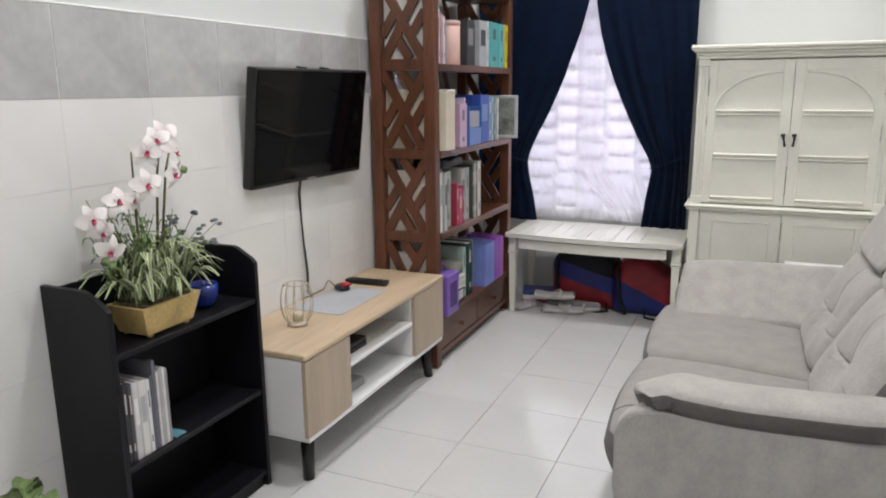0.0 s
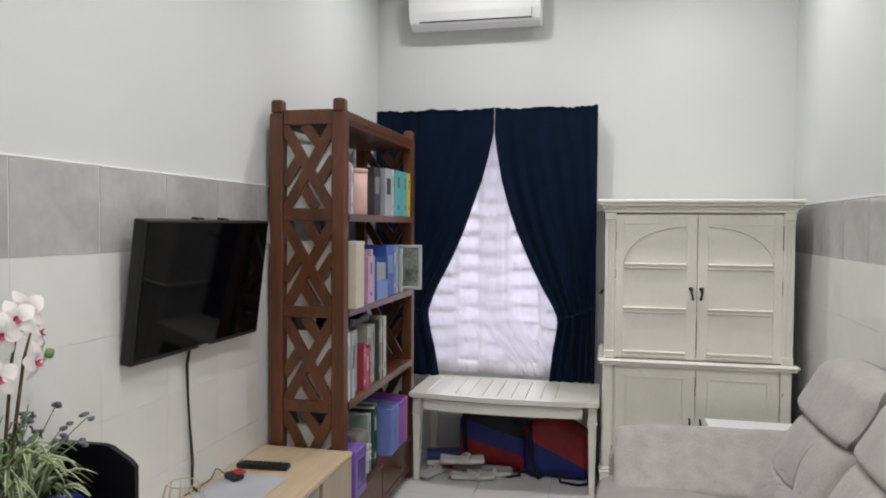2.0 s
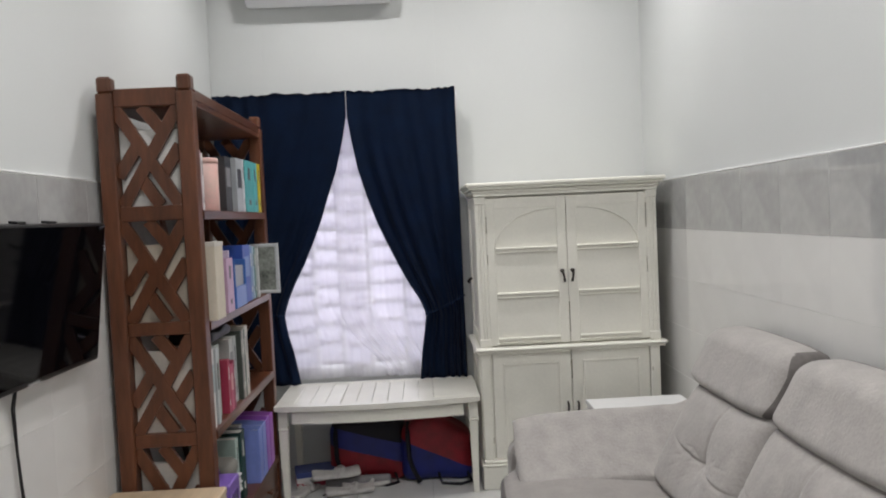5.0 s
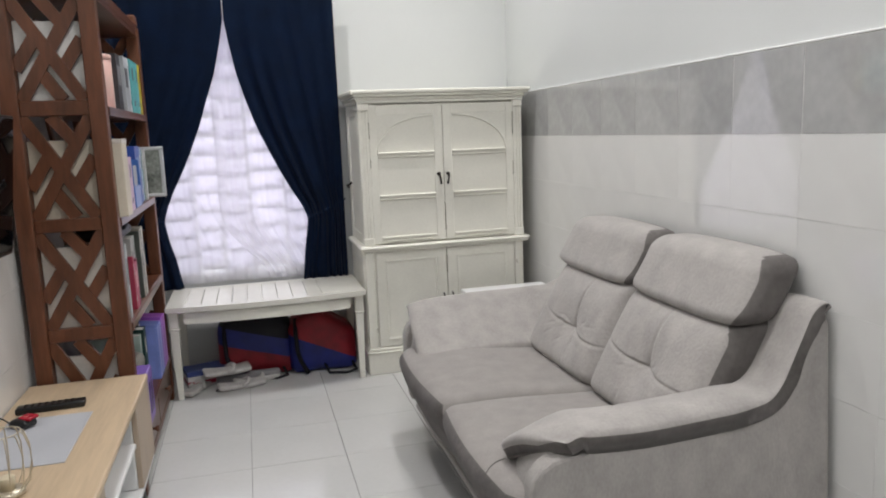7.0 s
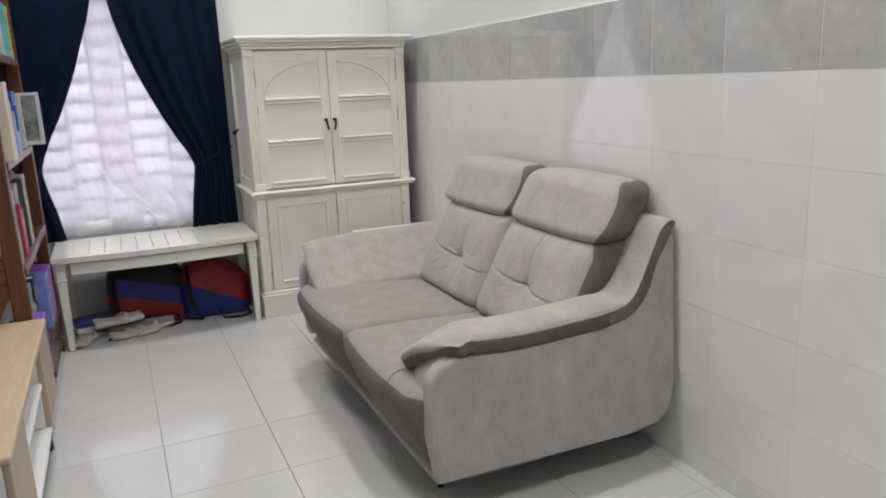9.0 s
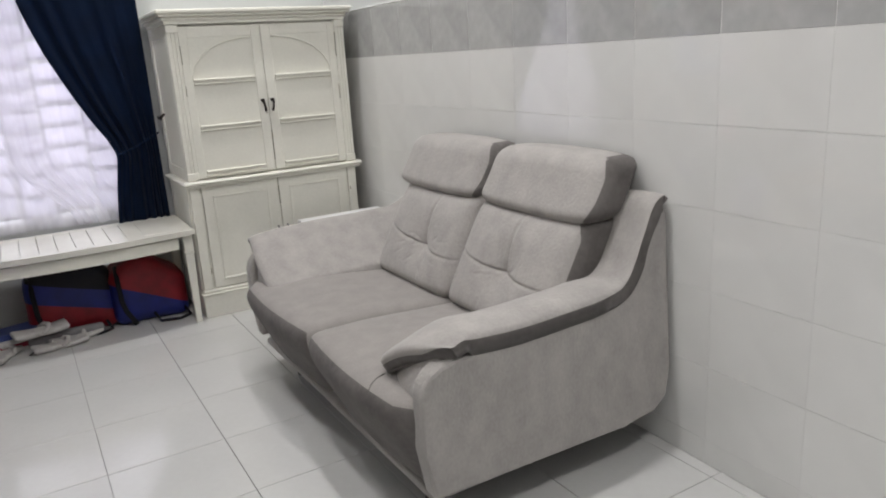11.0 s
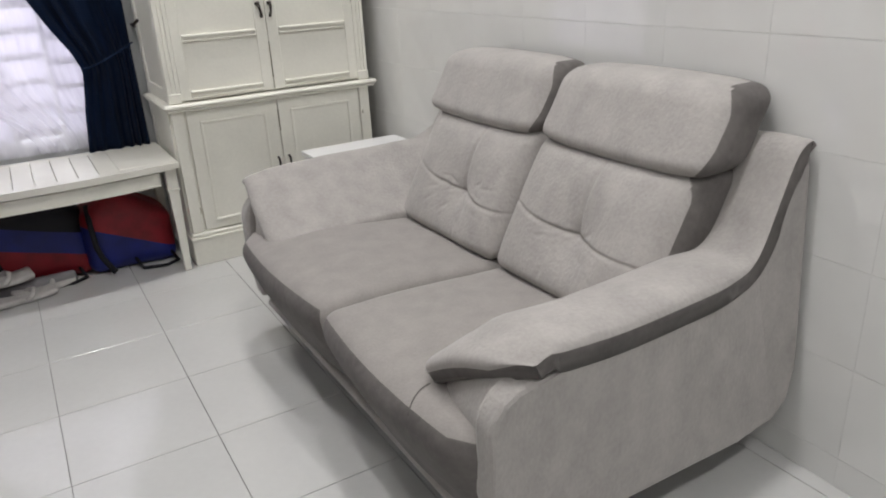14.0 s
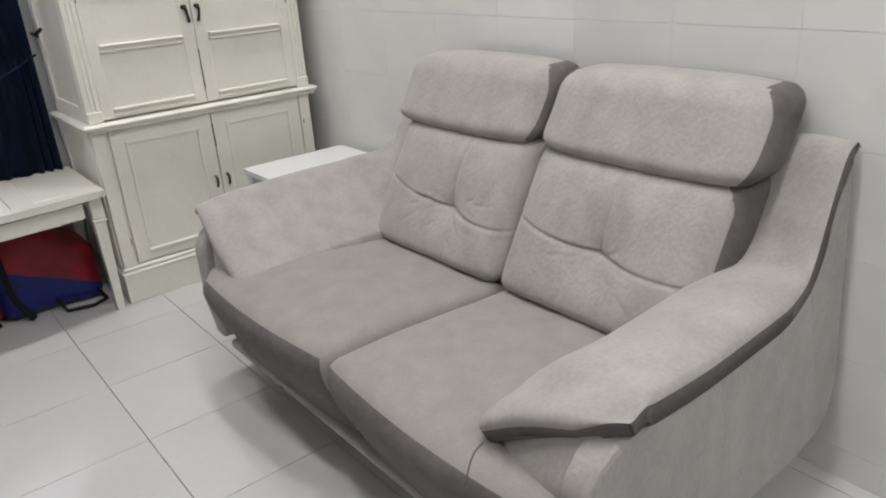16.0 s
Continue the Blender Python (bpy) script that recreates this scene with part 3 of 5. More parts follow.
def armoire():
    a = thing("armoire", (AM, AB, 0), "cream painted wooden armoire with arched door panels and worn edges", "armoire")
    part("plinth", joined(box(AX0 - 0.012, AX1 + 0.012, AF - 0.012, AB, 0, 0.125, 0.003), box(AX0 - 0.018, AX1 + 0.018, AF - 0.02, AB, 0.125, 0.137, 0.004), box(AX0 - 0.008, AX1 + 0.008, AF - 0.008, AB, 0.137, 0.155, 0.006)), "cream", a)
    part("lower_body", box(AX0, AX1, AF + 0.022, AB, 0.155, 0.725, 0.002), "cream", a)
    part("ledge", joined(box(AX0 - 0.018, AX1 + 0.018, AF - 0.018, AB, 0.722, 0.736, 0.004), box(AX0 - 0.03, AX1 + 0.03, AF - 0.032, AB, 0.736, 0.756, 0.008)), "cream", a)
    part("upper_body", box(AX0 + 0.01, AX1 - 0.01, AF + 0.032, AB, 0.756, 1.550, 0.002), "cream", a)
    part("cornice", joined(box(AX0 - 0.005, AX1 + 0.005, AF - 0.005, AB, 1.550, 1.567, 0.003), box(AX0 - 0.017, AX1 + 0.017, AF - 0.017, AB, 1.567, 1.586, 0.008), box(AX0 - 0.03, AX1 + 0.03, AF - 0.03, AB, 1.586, 1.600, 0.004), box(AX0 - 0.042, AX1 + 0.042, AF - 0.042, AB, 1.600, 1.622, 0.006)), "cream", a)
    # corner posts with two grooves and small blocks
    for x0 in (AX0 + 0.002, AX1 - 0.057):
        post = joined(box(x0, x0 + 0.019, AF + 0.002, AF + 0.032, 0.77, 1.545, 0.003), box(x0 + 0.0195, x0 + 0.0365, AF + 0.0035, AF + 0.032, 0.77, 1.545, 0.003), box(x0 + 0.037, x0 + 0.055, AF + 0.002, AF + 0.032, 0.77, 1.545, 0.003), box(x0 - 0.002, x0 + 0.057, AF - 0.004, AF + 0.032, 0.757, 0.80, 0.003), box(x0 - 0.002, x0 + 0.057, AF - 0.004, AF + 0.032, 1.510, 1.549, 0.003))
        part("corner_post", post, "cream", a)
        part("lower_post", box(x0 - 0.002, x0 + 0.050, AF + 0.002, AF + 0.022, 0.156, 0.721, 0.003), "cream", a)
    # upper doors
    for sgn in (-1, 1):
        xo = AM + sgn * (AM - AX0 - 0.0575)
        xi = AM + sgn * 0.0014
        lo, hi = min(xo, xi), max(xo, xi)
        po, pi_ = AM + sgn * 0.380, AM + sgn * 0.052
        y0, y1 = AF + 0.004, AF + 0.017
        d = part("door", box(lo, hi, y1 - 0.008, AF + 0.031, 0.765, 1.540, 0.001), "cream", a)
        for ex0, ex1 in ((min(xo, po), max(xo, po)), (min(xi, pi_), max(xi, pi_))):
            part("stile", box(ex0, ex1, y0, y1 - 0.008, 0.765, 1.540, 0.002), "cream", d)
        pl, ph = min(po, pi_), max(po, pi_)
        for z0, z1 in ((0.765, 0.797), (1.012, 1.034), (1.248, 1.272), (1.485, 1.540)):
            part("rail", box(pl, ph, y0, y1 - 0.008, z0, z1, 0.002), "cream", d)
        part("arch", arch_fill(po, pi_, 1.272, 1.481, y0 + 0.001, y1 - 0.008), "cream", d)
        for z in (0.797, 1.034, 1.272):
            part("bead", joined(box(pl + 0.002, ph - 0.002, y0 - 0.011, y0 + 0.004, z - 0.004, z + 0.007, 0.003), box(pl + 0.004, ph - 0.004, y0 - 0.006, y0 + 0.004, z - 0.024, z - 0.016, 0.003)), "cream", d)
        ridge = [(po + (pi_ - po) * (1 - math.cos(q)) * 0.98, y0, 1.272 + 0.205 * math.sin(q)) for q in (math.pi / 2 * k / 16 for k in range(17))]
        part("arch_bead", tube(ridge, 0.0035, 6), "cream", d, smooth=True)
        hx = AM + sgn * 0.027
        part("handle", joined(tube([(hx - 0.006, y0 - 0.004, 1.148), (hx - 0.002, y0 - 0.020, 1.135), (hx + 0.004 * -sgn, y0 - 0.018, 1.110), (hx + 0.008 * -sgn, y0 - 0.010, 1.088)], 0.0055, 8, True, [0.009, 0.0065, 0.005, 0.007]), lathe([(0.010, 1.139), (0.012, 1.146), (0.010, 1.153)], hx - 0.004, y0 - 0.006, 10)), "iron", d, "dark iron drop handle", smooth=True)
        # lower doors
        d2 = part("lower_door", box(min(AM + sgn * 0.0025, AM + sgn * 0.418), max(AM + sgn * 0.0025, AM + sgn * 0.418), AF + 0.006, AF + 0.022, 0.160, 0.718, 0.002), "cream", a)
        q0, q1 = min(AM + sgn * 0.06, AM + sgn * 0.365), max(AM + sgn * 0.06, AM + sgn * 0.365)
        fr = joined(box(q0, q1, AF - 0.001, AF + 0.007, 0.655, 0.668, 0.003), box(q0, q1, AF - 0.005, AF + 0.007, 0.198, 0.212, 0.003), box(q0, q0 + 0.012, AF - 0.001, AF + 0.007, 0.212, 0.655, 0.003), box(q1 - 0.012, q1, AF - 0.001, AF + 0.007, 0.212, 0.655, 0.003))
        part("moulding", fr, "cream", d2)
        part("handle", tube([(hx, AF + 0.006, 0.445), (hx, AF - 0.014, 0.438), (hx, AF - 0.014, 0.412), (hx, AF - 0.004, 0.400)], 0.0055, 8), "iron", d2, "small dark iron pull", smooth=True)
    # framed sides
    for fx0, fx1, z0, z1 in ((AX0 + 0.001, AX0 + 0.0105, 0.757, 1.549), (AX0 - 0.006, AX0 + 0.0005, 0.156, 0.721)):
        for y0, y1, za, zb in ((AF + 0.034, AF + 0.095, z0, z1), (AB - 0.060, AB - 0.001, z0, z1), (AF + 0.0955, AB - 0.0605, z0, z0 + 0.06), (AF + 0.0955, AB - 0.0605, z1 - 0.06, z1)):
            part("side_frame", box(fx0, fx1, y0, y1, za, zb, 0.002), "cream", a)
    # rubbed patches down to the wood
    for wx, wz, ww, wh in ((AX0 + 0.0585, 1.40, 0.0025, 0.09), (AX0 + 0.0585, 1.22, 0.0025, 0.05), (AX1 - 0.0605, 1.42, 0.003, 0.13), (AX1 - 0.0605, 1.16, 0.002, 0.08), (AM - 0.001, 0.9, 0.0025, 0.16), (AM - 0.001, 0.62, 0.0025, 0.10), (AX0 + 0.05, 0.26, 0.003, 0.03), (AX1 - 0.05, 0.60, 0.004, 0.02)):
        part("worn_patch", box(wx, wx + ww, AF - 0.0005, AF + 0.004, wz - wh / 2, wz + wh / 2, 0.0005), "cream_wear", a, "bare wood showing through worn paint")


armoire()


# ---- bench under the window ----
def bench():
    b = thing("bench", (-0.70, 4.58, 0), "cream painted slatted wooden bench with tapered legs, below the window", "bench")
    x0, x1, yb = -1.232, -0.168, 4.845
    n, ml, mr = 9, 0.10, 0.24

    def front(x):
        u = (x - (x0 + x1) / 2) / ((x1 - x0) / 2)
        return 4.325 - 0.045 * (1 - u * u)

    w = (x1 - x0 - ml - mr) / n
    for i in range(n):
        a = x0 + ml + i * w
        part("slat", box(a + 0.0013, a + w - 0.0013, front(a + w / 2) + 0.055, yb - 0.05, 0.499, 0.5205, 0.0015), "cream_gloss", b)
    rim = box(x0, x1, yb - 0.05, yb, 0.494, 0.521, 0.006)
    for a, c in ((x0, x0 + ml), (x1 - mr, x1)):
        chamfer_box(rim, a, c, 4.37, yb - 0.051, 0.494, 0.521, 0.004)
    pts = [(x0 + (x1 - x0) * k / 24, front(x0 + (x1 - x0) * k / 24)) for k in range(25)]
    strip = prism(pts + [(p[0], p[1] + 0.058) for p in reversed(pts)], 0.494, 0.522, "z", 0.005)
    part("rim", joined(rim, strip), "cream_gloss", b)
    part("slat_bed", box(x0 + 0.06, x1 - 0.06, 4.36, yb - 0.03, 0.482, 0.4985, 0.001), "cream", b)
    ap = [(p[0], p[1] + 0.028) for p in pts[2:-2]]
    part("front_apron", prism(ap + [(p[0], p[1] + 0.02) for p in reversed(ap)], 0.425, 0.482, "z"), "cream", b)
    part("apron_bead", prism([(p[0], p[1] - 0.004) for p in ap] + [(p[0], p[1] + 0.02) for p in reversed(ap)], 0.425, 0.433, "z"), "cream", b)
    part("back_apron", box(x0 + 0.06, x1 - 0.06, yb - 0.05, yb - 0.03, 0.425, 0.482), "cream", b)
    for a, c in ((x0 + 0.024, x0 + 0.044), (x1 - 0.044, x1 - 0.024)):
        part("side_apron", box(a, c, 4.42, yb - 0.06, 0.425, 0.482), "cream", b)
    for lx in (x0 + 0.036, x1 - 0.036):
        for ly in (4.385, yb - 0.04):
            leg = bmesh.new()
            chamfer_box(leg, lx - 0.024, lx + 0.024, ly - 0.024, ly + 0.024, 0.40, 0.49, 0.003)
            chamfer_box(leg, lx - 0.028, lx + 0.028, ly - 0.028, ly + 0.028, 0.385, 0.40, 0.004)
            for (r0, z0), (r1, z1) in (((0.014, 0.0), (0.022, 0.385)),):
                lo = [leg.verts.new((lx + sx * r0, ly + sy * r0, z0)) for sx, sy in ((-1, -1), (1, -1), (1, 1), (-1, 1))]
                hi = [leg.verts.new((lx + sx * r1, ly + sy * r1, z1)) for sx, sy in ((-1, -1), (1, -1), (1, 1), (-1, 1))]
                leg.faces.new(lo[::-1])
                leg.faces.new(hi)
                for k in range(4):
                    leg.faces.new((lo[k], lo[(k + 1) % 4], hi[(k + 1) % 4], hi[k]))
            part("leg", leg, "cream", b)


bench()


# ---- curtains ----
def drape(inner, outer_x, pleats, seed, y_mid, z_lo, z_hi):
    rng = random.Random(seed)
    ph = [rng.uniform(0, 6.28) for _ in range(4)]
    nu, nv = 120, 60
    bm = bmesh.new()
    grid = []
    full = abs(outer_x - curve_at(inner, z_hi))
    for j in range(nv + 1):
        z = z_lo + (z_hi - z_lo) * j / nv
        xin = curve_at(inner, z)
        row = []
        tight = abs(outer_x - xin) / full
        for i in range(nu + 1):
            u = i / nu
            us = u + 0.05 * math.sin(5 * u + ph[0]) + 0.03 * math.sin(11 * u + ph[3]) + 0.006 * math.sin(3 * z + 7 * u)
            amp = 0.0065 + 0.013 * (1 - tight) * smooth_step(1.6, 0.9, z) + 0.004 * math.sin(5 * u + 2 * z + ph[1])
            head = smooth_step(z_hi - 0.10, z_hi - 0.03, z)
            amp = amp * (1 - head) + 0.004 * head
            y = y_mid + amp * math.sin(2 * math.pi * (pleats * us) + ph[2] + 0.5 * math.sin(2 * z + ph[3])) + 0.004 * math.sin(40 * u + 6 * z)
            dz = (0.0028 * math.sin(2 * math.pi * pleats * 2.1 * us + ph[1]) + 0.004 * math.sin(13 * u + ph[0]) + 0.0025 * math.sin(37 * u + ph[2])) * smooth_step(z_hi - 0.03, z_hi, z)
            row.append(bm.verts.new((xin + (outer_x - xin) * u, y, z + dz)))
        grid.append(row)
    for a, b in zip(grid, grid[1:]):
        for i in range(nu):
            bm.faces.new((a[i], a[i + 1], b[i + 1], b[i]))
    bmesh.ops.solidify(bm, geom=bm.faces[:], thickness=0.003)
    return bm


CURT_R = [(0.52, -0.475), (0.70, -0.455), (0.82, -0.435), (0.90, -0.425), (0.98, -0.455), (1.09, -0.52), (1.20, -0.575), (1.32, -0.63), (1.45, -0.685), (1.6, -0.735), (1.75, -0.775), (1.92, -0.805), (2.05, -0.822), (2.195, -0.822)]
CURT_L = [(0.52, -1.165), (0.70, -1.195), (0.82, -1.225), (0.93, -1.24), (1.02, -1.21), (1.12, -1.165), (1.22, -1.11), (1.34, -1.055), (1.47, -1.0), (1.6, -0.955), (1.75, -0.90), (1.90, -0.86), (2.05, -0.828), (2.19, -0.826)]
for nm, kn, ox, sd, lab in (("curtain", CURT_R, -0.200, 3, "navy blue curtain gathered to the side with a tieback"), ("curtain", CURT_L, -1.582, 8, "navy blue curtain gathered to the side behind the bookshelf")):
    cu = thing(nm, ((ox + kn[0][1]) / 2, 4.83, 0.52), lab, "curtain", "window curtains")
    part("cloth", drape(kn, ox, 5.5, sd, 4.800, 0.525, 2.195), "navy", cu, smooth=True)
    mid = 0.905 if ox > -1 else 0.93
    xin = curve_at(kn, mid)
    sg = 1 if ox > xin else -1
    tie = [(xin - sg * 0.005 + (ox - xin + sg * 0.01) * k / 12, 4.80 - 0.042 * math.sin(math.pi * min(1, max(0.03, k / 12))) - 0.008, mid + 0.10 * (k / 12) ** 1.3) for k in range(13)]
    part("tieback", prism([(p[0], p[2] + 0.004) for p in tie] + [(p[0], p[2] - 0.004) for p in reversed(tie)], 4.757, 4.764, "y"), "navy", cu)
rod = thing("curtain_rod", (-0.89, 4.85, 2.15), "thin white curtain rod on brackets", "curtain rod")
part("rod", tube([(-1.59, 4.828, 2.155), (-0.19, 4.828, 2.155)], 0.008, 10), "trim", rod, smooth=True)
for bx in (-1.56, -0.815, -0.215):
    part("bracket", joined(box(bx - 0.004, bx + 0.004, 4.823, 4.92, 2.135, 2.15, 0.001), box(bx - 0.004, bx + 0.004, 4.815, 4.823, 2.12, 2.165, 0.001)), "trim", rod)
part("hook", tube([(-0.16, 4.915, 1.075), (-0.165, 4.80, 1.07), (-0.175, 4.765, 1.08), (-0.155, 4.745, 1.10)], 0.007, 8), "iron", thing("curtain_hook", (-0.17, 4.9, 1.07), "black iron curtain holdback hook on the wall", "curtain hook"), smooth=True)


def sheer(x0, x1, y_mid, seed, swoop=0.0, flare=0.0):
    nu, nv = 110, 40
    bm = bmesh.new()
    grid = []
    for j in range(nv + 1):
        z = 0.535 + (2.13 - 0.535) * j / nv
        row = []
        for i in range(nu + 1):
            u = i / nu
            edge = x0 + swoop * smooth_step(1.0, 0.53, z) ** 1.5
            x = edge + (x1 + flare * smooth_step(1.05, 0.70, z) - edge) * u
            y = y_mid + 0.006 * math.sin(2 * math.pi * 7 * u + seed + 1.2 * math.sin(6 * u)) + 0.0016 * math.sin(2 * math.pi * 19 * u + 0.6 * z + seed)
            y += 0.010 * smooth_step(0.85, 0.53, z) * math.sin(15 * u + 9 * z + seed)
            row.append(bm.verts.new((x, min(y, 4.912), z)))
        grid.append(row)
    for a, b in zip(grid, grid[1:]):
        for i in range(nu):
            bm.faces.new((a[i], a[i + 1], b[i + 1], b[i]))
    return bm


for sx0, sx1, sy, sd, sw, fl in ((-1.40, -0.775, 4.893, 0.4, 0.0, 0.18), (-0.930, -0.27, 4.872, 2.1, 0.26, 0.0)):
    single("sheer_curtain", sheer(sx0, sx1, sy, sd, sw, fl), "sheer", "white translucent sheer curtain hanging before the window", "curtain", "sheer curtains", smooth=True)


# ---- tv console ----
CY0, CY1, CX0, CX1 = 2.050, 3.252, -1.596, -1.185


def console():
    c = thing("tv_console", (-1.39, 2.64, 0), "oak and white low tv console with two doors and open shelves", "tv console")
    part("top", rounded(CX0, CX1, CY0, CY1, 0.488, 0.512, 0.008, 3), "oak", c, smooth=False)
    part("bottom", box(CX0 + 0.01, CX1 - 0.005, CY0 + 0.012, CY1 - 0.012, 0.178, 0.197), "white_lam", c)
    for y in (CY0 + 0.005, CY1 - 0.023):
        part("side", box(CX0 + 0.01, CX1 - 0.022, y, y + 0.018, 0.198, 0.487), "white_lam", c)
    for y in (2.352, 2.925):
        part("divider", box(CX0 + 0.012, CX1 - 0.022, y, y + 0.016, 0.198, 0.487), "white_lam", c)
    part("shelf", box(CX0 + 0.012, CX1 - 0.012, 2.369, 2.924, 0.352, 0.368), "white_lam", c)
    part("back", box(CX0 + 0.002, CX0 + 0.009, CY0 + 0.01, CY1 - 0.01, 0.18, 0.487, 0.001), "white_lam", c)
    for y0, y1 in ((CY0 + 0.004, 2.356), (2.930, CY1 - 0.004)):
        part("door", box(CX1 - 0.021, CX1 - 0.003, y0, y1, 0.199, 0.486, 0.002), "oak_front", c)
    for lx, dx in ((CX1 - 0.07, 0.012), (CX0 + 0.07, -0.012)):
        for ly, dy in ((CY0 + 0.09, -0.02), (CY1 - 0.09, 0.02)):
            part("leg", tube([(lx, ly, 0.178), (lx + dx, ly + dy, 0.0)], 0.02, 16, True, [0.027, 0.021]), "black_plastic", c, "tapered black leg", smooth=True)


console()


# ---- tv ----
def television():
    # screen leans forward from the wall
    t = thing("television", (-1.56, 2.69, 1.25), "black flat-screen television on a wall bracket, switched off", "television")
    body = rounded(-0.022, 0.022, -0.392, 0.392, -0.229, 0.229, 0.008, 3)
    scr = box(0.0222, 0.0245, -0.380, 0.380, -0.212, 0.220, 0.0008)
    lip = rounded(-0.05, -0.020, -0.24, 0.24, -0.18, 0.10, 0.02, 3)
    m = pose(-1.543, 2.688, 1.262, 0, 7.0, -1.5)
    part("casing", joined(moved(body, m), moved(lip, m)), "black_plastic", t)
    part("screen", moved(scr, m), "screen", t)
    part("maker_mark", moved(box(0.0225, 0.0238, -0.03, 0.03, -0.224, -0.218, 0.0005), m), "alu", t)
    part("bracket", joined(box(-1.600, -1.585, 2.55, 2.83, 1.14, 1.36), box(-1.586, -1.565, 2.66, 2.72, 1.18, 1.34)), "iron", t)
    for yy in (2.60, 2.76):
        part("clip", moved(box(-0.015, 0.012, yy - 2.70, yy - 2.66, 0.229, 0.236, 0.002), m), "black_plastic", t)


television()
cable = [(-1.575, 2.645, 1.05), (-1.588, 2.642, 0.98), (-1.590, 2.654, 0.86), (-1.588, 2.660, 0.75), (-1.588, 2.674, 0.62), (-1.585, 2.668, 0.535), (-1.56, 2.665, 0.516)]
cb = thing("tv_cable", (-1.585, 2.67, 0.52), "black power cable hanging from the television", "cable")
part("cord", tube(cable, 0.0032, 8), "black_plastic", cb, smooth=True)
part("cord", tube([(p[0] + 0.003, p[1] + 0.003 + 0.004 * math.sin(2 * k), p[2]) for k, p in enumerate(cable)], 0.0024, 8), "black_plastic", cb, smooth=True)


# ---- air conditioner ----
ac = thing("air_conditioner", (-0.95, BACK, 2.70), "white wall-mounted split air conditioner", "air conditioner")
prof = [(4.918, 2.715), (4.84, 2.70), (4.785, 2.730), (4.762, 2.79), (4.752, 2.90), (4.762, 3.02), (4.785, 3.045), (4.918, 3.05)]
part("housing", prism(prof, -1.365, -0.545, "x", 0.008), "ac", ac)
part("flap", prism([(4.838, 2.6985), (4.787, 2.7265), (4.784, 2.7240), (4.835, 2.6955)], -1.30, -0.60, "x"), "ac", ac)
part("slot", prism([(4.784, 2.734), (4.7795, 2.734), (4.7775, 2.741), (4.782, 2.741)], -1.30, -0.60, "x"), "iron", ac)
part("slot", box(-0.602, -0.599, 4.7605, 4.772, 2.745, 2.79, 0.0005), "iron", ac)
part("maker_mark", box(-0.68, -0.62, 4.7545, 4.760, 2.845, 2.853, 0.0005), "alu", ac)


# ---- low black bookcase ----
def low_bookcase():
    k = thing("low_bookcase", (-1.475, 1.73, 0), "black laminate low bookcase with shaped sides and two shelves", "bookcase")
    prof = [(-1.597, 0.0), (-1.352, 0.0), (-1.352, 0.832), (-1.368, 0.848), (-1.425, 0.880), (-1.445, 0.885), (-1.597, 0.885)]
    part("side_panel", prism(prof, 1.410, 1.428, "y", 0.0015), "black_lam", k)
    part("side_panel", prism(prof, 2.024, 2.042, "y", 0.0015), "black_lam", k)
    for z in (0.045, 0.355, 0.690):
        part("shelf", box(-1.585, -1.356, 1.429, 2.023, z, z + 0.017, 0.0015), "black_lam", k)
    part("back_panel", box(-1.597, -1.587, 1.429, 2.023, 0.03, 0.870, 0.001), "black_lam", k)
    part("kick_board", box(-1.385, -1.370, 1.429, 2.023, 0.0, 0.044, 0.001), "black_lam", k)


low_bookcase()

paints = {}


def paint(colour, rough=0.45):
    key = (colour, rough)
    if key not in paints:
        paints[key] = surface("cover_%02d" % len(paints), colour, rough, vary=0.07, scale=12, bump=0.04)
    return paints[key]


M["paper"] = surface("paper", (0.70, 0.68, 0.62), 0.9, vary=0.06, scale=60, fine=300, bump=0.1, stretch=(1, 8, 1))


def book(label, spine_x, y, z, thick, depth, height, colour, lean=0.0, group="", band=None):
    """A book on its tail with the spine towards the room."""
    if len(label.split()) < 5:
        label += " standing on the shelf"
    b = thing("book", (spine_x - depth / 2, y + thick / 2, z), label, "book", group)
    c = 0.0022
    x0, x1 = spine_x - depth, spine_x
    cover = joined(box(x0, x1, y, y + c, z, z + height, 0.0006), box(x0, x1, y + thick - c, y + thick, z, z + height, 0.0006), box(x1 - c, x1 + 0.0005, y + c, y + thick - c, z, z + height, 0.0006))
    part("cover", cover, paint(colour), b)
    part("page_block", box(x0 + 0.004, x1 - c, y + c, y + thick - c, z + 0.003, z + height - 0.004, 0.0005), "paper", b)
    if band:
        part("spine_label", box(x1 + 0.0005, x1 + 0.0012, y + thick * 0.18, y + thick * 0.82, z + height * 0.45, z + height * 0.8, 0.0002), paint(band), b)
    elif thick > 0.013:
        ink = (0.62, 0.60, 0.55) if sum(colour) < 0.9 else (0.12, 0.11, 0.12)
        for lo, hi in ((0.62, 0.86), (0.14, 0.24)):
            part("title_bar", box(x1 + 0.0005, x1 + 0.0010, y + thick * 0.36, y + thick * 0.64, z + height * lo, z + height * hi, 0.0001), paint(ink), b)
    if lean:
        b.rotation_euler = (radians(lean), 0, 0)
    return b


